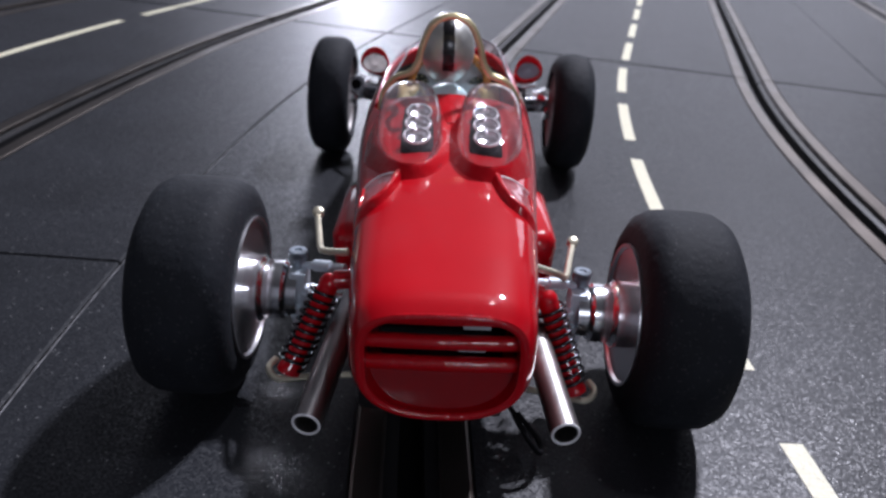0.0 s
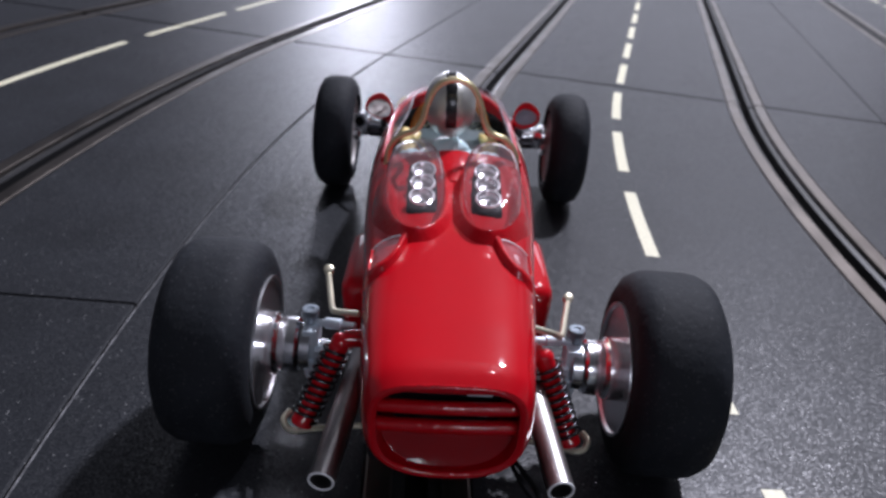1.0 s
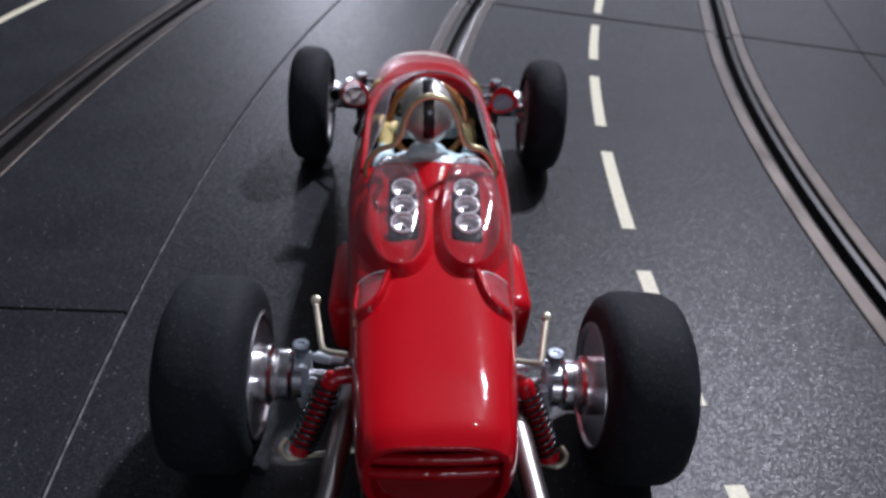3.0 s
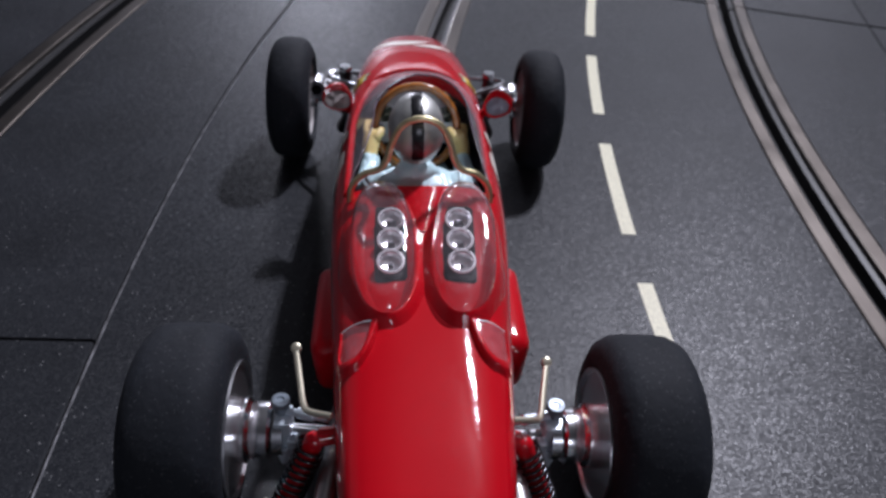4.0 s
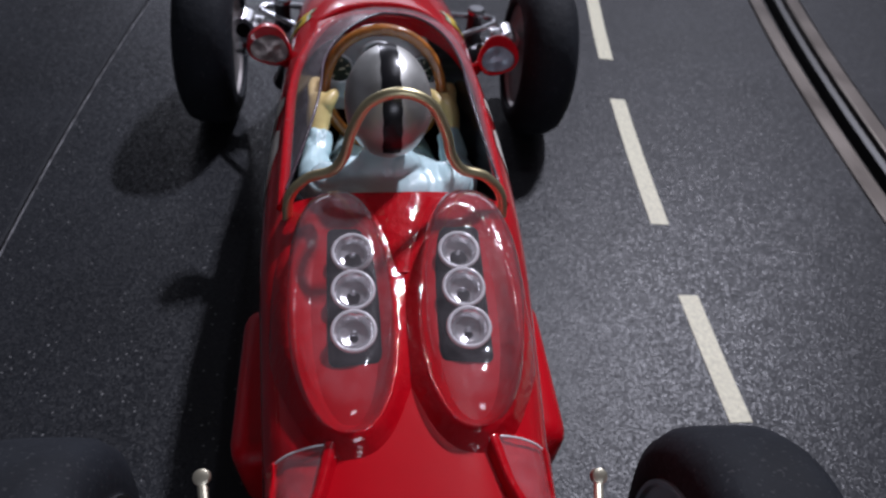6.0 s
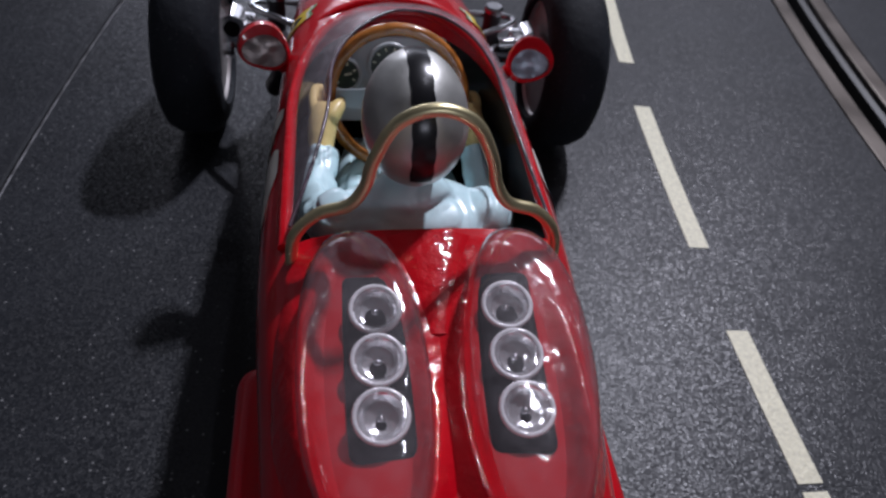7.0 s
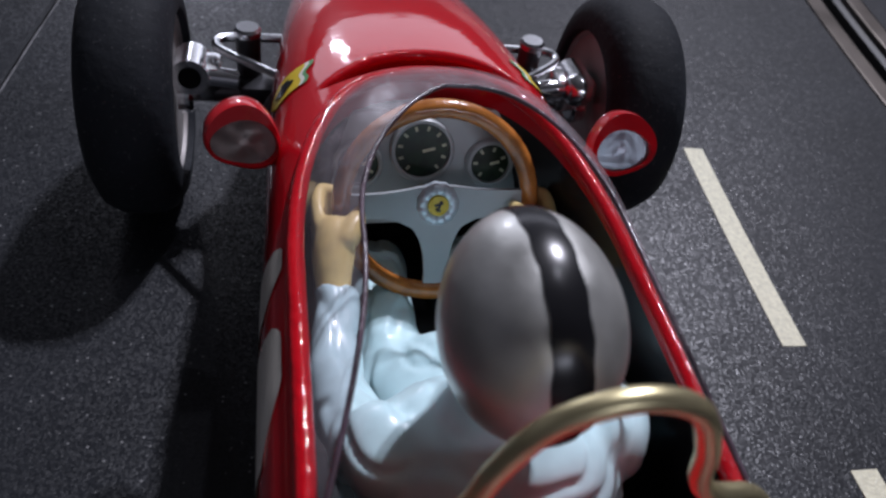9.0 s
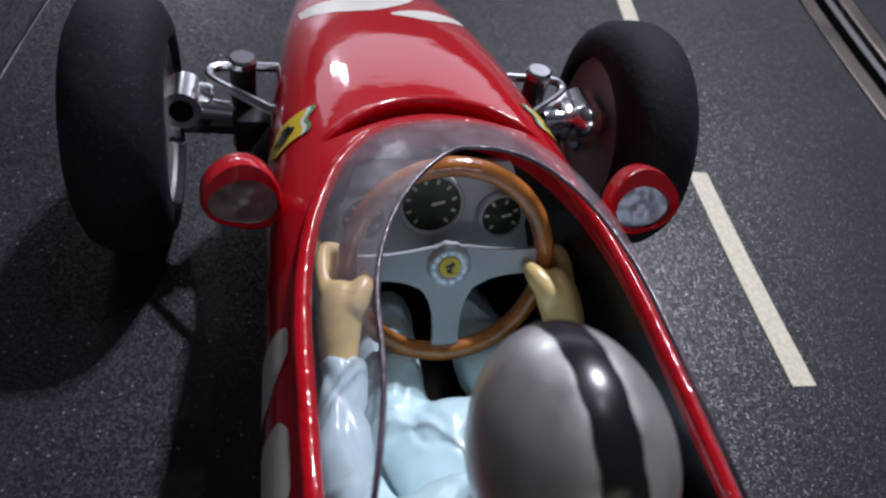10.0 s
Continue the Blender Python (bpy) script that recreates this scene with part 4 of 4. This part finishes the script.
    loop = smooth_path([(side * 9.0, -6.6, 6.6), (side * 15.5, -7.6, 6.3), (side * 18.8, -8.4, 6.4), (side * 20.0, -7.4, 7.2), (side * 19.4, -6.0, 7.6)], 6)
    part("lower_wire", tube(loop, 0.42, 10), WIRE, car, "brass lower suspension wire")
    # exhaust: open chrome tail pipe
    a, b = Vector((side * 13.4 + 0.7, -21.4, 11.5 + side * 0.6)), Vector((side * 10.2 + 0.4, 6.0, 14.5))
    pipe = tube([a, a.lerp(b, 0.5), b], 1.6, 24, caps=False)
    core = tube([b, a.lerp(b, 0.5), a], 1.22, 24, caps=False)
    bmesh.ops.reverse_faces(core, faces=core.faces)
    bm = join(pipe, core)
    bm.verts.ensure_lookup_table()
    ends = [v for v in bm.verts if (v.co - a).length < 1.8]
    bmesh.ops.bridge_loops(bm, edges=[e for e in bm.edges if e.is_boundary and e.verts[0] in ends and e.verts[1] in ends])
    bmesh.ops.recalc_face_normals(bm, faces=bm.faces)
    pipe = part("exhaust_pipe", bm, PIPE, car, "open grey steel exhaust tail pipe", smooth=40)
    q = (b - a).to_track_quat("Z", "Y").to_matrix()
    part("pipe_lip", tube([a + q @ Vector((1.41 * math.cos(t), 1.41 * math.sin(t), 0)) for t in np.linspace(0, 2 * math.pi, 28, endpoint=False)], 0.17, 8, closed=True), LIP, pipe, smooth=80)
    # front suspension
    part("front_upright", join(block((4.2, 3.8, 4.6), (side * 21.2, 92.2, 15.6), 0.7), tube([(side * 22.3, 89.4, 17.2), (side * 22.3, 94.2, 16.6)], 2.0, 20), tube([(side * 17.2, 90.6, 16.4), (side * 21.0, 91.0, 16.6)], 1.1, 14)), CHROME, car, "chrome front upright")
    if side < 0:
        # solid black disc in place of the shade inside the bore
        part("upright_bore", tube([(side * 22.3, 89.25, 17.2), (side * 22.3, 90.2, 17.1)], 1.2, 18), MATT, car, "matt black disc for the shaded bore in the front upright")
    else:
        part("upright_ball", ball((2.0, 2.0, 2.0), (side * 22.0, 89.6, 17.2)), CHROME, car, "chrome ball joint on the front upright")
    part("front_axle", join(tube([(side * 20, 91.5, 14.4), (side * 8, 91.5, 14.0)], 1.3, 14), block((5.5, 3.5, 4.5), (side * 14.5, 91.5, 13.6), 0.5)), DARK, car)
    post = part("front_post", tube([(side * 16.2, 93.2, 10.0), (side * 16.2, 93.2, 20.8)], 1.35, 20), DARK, car, "dark chrome suspension post")
    part("post_cap", lathe([(20.6, 0.02), (20.6, 1.45), (21.2, 1.45), (21.5, 1.2), (21.5, 0.02)], 24, "z", closed=False), STEEL, post).matrix_local = pose(side * 16.2 * MM, 93.2 * MM, 0)
    wish = smooth_path([(side * 11.0, 83.5, 20.6), (side * 14.4, 87.2, 20.0), (side * 18.3, 91.2, 19.3), (side * 19.6, 93.2, 19.1), (side * 18.6, 94.9, 19.0), (side * 13.0, 95.2, 19.0), (side * 9.0, 95.4, 19.0)], 6)
    part("front_wishbone", tube(wish, 0.5, 10), STEEL, car, "bent steel wire wishbone")

for side in (-1, 1):
    part("front_shock", tube([(side * 12.0, 84.5, 19.0), (side * 12.6, 85.0, 17.6), (side * 16.4, 87.0, 9.5), (side * 16.8, 87.2, 8.6)], [1.0, 1.5, 1.5, 1.0], 14), DARK, car, "small dark front shock absorber")
part("motor_lead", tube(smooth_path([(7.5, -8, 9.0), (10.5, -13.5, 6.2), (13.0, -14.5, 3.2), (13.5, -11.5, 2.2), (11.0, -7.5, 3.0)], 6), 0.35, 8), MATT, car, "black motor lead")
part("cross_rod", tube([(-9.2, -6.6, 6.6), (9.2, -6.6, 6.6)], 0.45, 10), BRASS, car)


# ---------------------------------------------------------------- driver figure (one painted plastic mesh)
def driver():
    pieces, suit, gloves = [], [], []

    def add(bm, index):
        if index > 1:
            (suit if index == 2 else gloves).append(bm)
            return
        for f in bm.faces:
            f.material_index = index
        pieces.append(bm)

    place = pose(-0.5, 39.2, 37.6, -8, 0, 2)
    helmet = ball((4.3, 5.7, 5.5), u=48, v=32)
    for v in helmet.verts:
        v.co.x *= 1 - 0.012 * v.co.y
    helmet.transform(place)
    add(helmet, 0)
    # raised painted stripe from the brow over the crown to the nape
    stripe = bmesh.new()
    rows = []
    for i in range(41):
        a = radians(-8 + 224 * i / 40)
        y, z = 5.7 * math.cos(a), 5.5 * math.sin(a)
        w = 0.85 + 0.05 * math.sin(i * 1.7)
        rows.append([stripe.verts.new(Vector((x * (1 - 0.012 * y), y * (1 - 0.5 * (x / 4.3) ** 2), z * (1 - 0.5 * (x / 4.3) ** 2))) * 1.012) for x in np.linspace(-w, w, 7)])
    for u, v in zip(rows, rows[1:]):
        for k in range(6):
            stripe.faces.new((u[k], u[k + 1], v[k + 1], v[k]))
    bmesh.ops.recalc_face_normals(stripe, faces=stripe.faces)
    stripe.transform(place)
    add(stripe, 1)
    add(ball((3.7, 3.0, 2.8), (-0.3, 39.6, 29.0), u=40, v=24), 2)
    add(ball((7.9, 5.5, 8.4), (-0.2, 39.2, 21.4), (4, 0, -2), u=72, v=44, power=0.7), 2)
    add(ball((6.6, 6.4, 4.2), (0, 48.0, 15.6), (10, 0, 0), u=60, v=36, power=0.9), 2)
    for s in (-1, 1):
        tip = 63.0 if s < 0 else 61.8          # the left fist reaches further round the rim
        add(ball((2.6, 3.0, 2.8), (s * 6.6, 39.4, 26.4), power=0.95), 2)
        add(tube(smooth_path([(s * 7.5, 39.8, 25.4), (s * 8.7, 45.6, 22.4), (s * 8.7, 50.0, 21.4), (s * 8.3, 55.0, 22.4)], 6), [2.3 - 0.035 * i for i in range(19)], 16), 2)
        add(tube(smooth_path([(s * 8.5, 54.4, 22.2), (s * 8.4, 56.6, 23.4), (s * 8.1, 58.6, 24.3), (s * 7.8, 60.0, 24.6)], 5), [1.3, 1.3, 1.35, 1.4, 1.5, 1.55, 1.6, 1.65, 1.65, 1.65, 1.6, 1.55, 1.5, 1.4, 1.2, 0.9], 18), 3)
        add(tube(smooth_path([(s * 7.6, 57.4, 24.7), (s * 6.6, 59.0, 25.3), (s * 6.05, 60.7, 25.3)], 5), [0.9, 1.0, 1.0, 0.95, 0.9, 0.85, 0.8, 0.7, 0.6, 0.45, 0.25], 12), 3)
        for k in range(4):
            up = -1.9 + 0.62 * k
            add(tube(smooth_path([(s * 8.8, 58.0 + 0.2 * up, 24.8 + up), (s * 9.2, 60.2 + 0.35 * up, 25.0 + up), (s * 9.05, tip + 0.4 * up, 25.1 + up), (s * 7.9, tip + 0.5 + 0.4 * up, 24.6 + up)], 4), 0.62, 10), 3)
        add(tube(smooth_path([(s * 3.6, 44.0, 13.8), (s * 4.4, 51.0, 15.6), (s * 4.2, 58.0, 15.8), (s * 3.6, 66.0, 13.5)], 6), [3.4 - 0.05 * i for i in range(19)], 16), 2)
    cloth, skin = melt(join(*suit), 0.32, 3), melt(join(*gloves), 0.2, 2)
    cloth.normal_update()
    for v in cloth.verts:          # folds
        v.co += 0.22 * noise.noise_vector(v.co * 0.35) - 0.28 * v.normal * max(0.0, 1 - 6 * abs(noise.noise(v.co * Vector((0.32, 0.16, 0.32)))))
    for bm, index in ((cloth, 2), (skin, 3)):
        for f in bm.faces:
            f.material_index = index
    return join(*pieces, cloth, skin)


figure = new("driver_figure", finish("driver_figure", driver(), [SILVER, BLACK, BLUE, TAN], 60))
figure.matrix_world = CAR @ ROLL
tagged(figure, "painted plastic toy driver in pale blue with silver helmet", "toy figure")
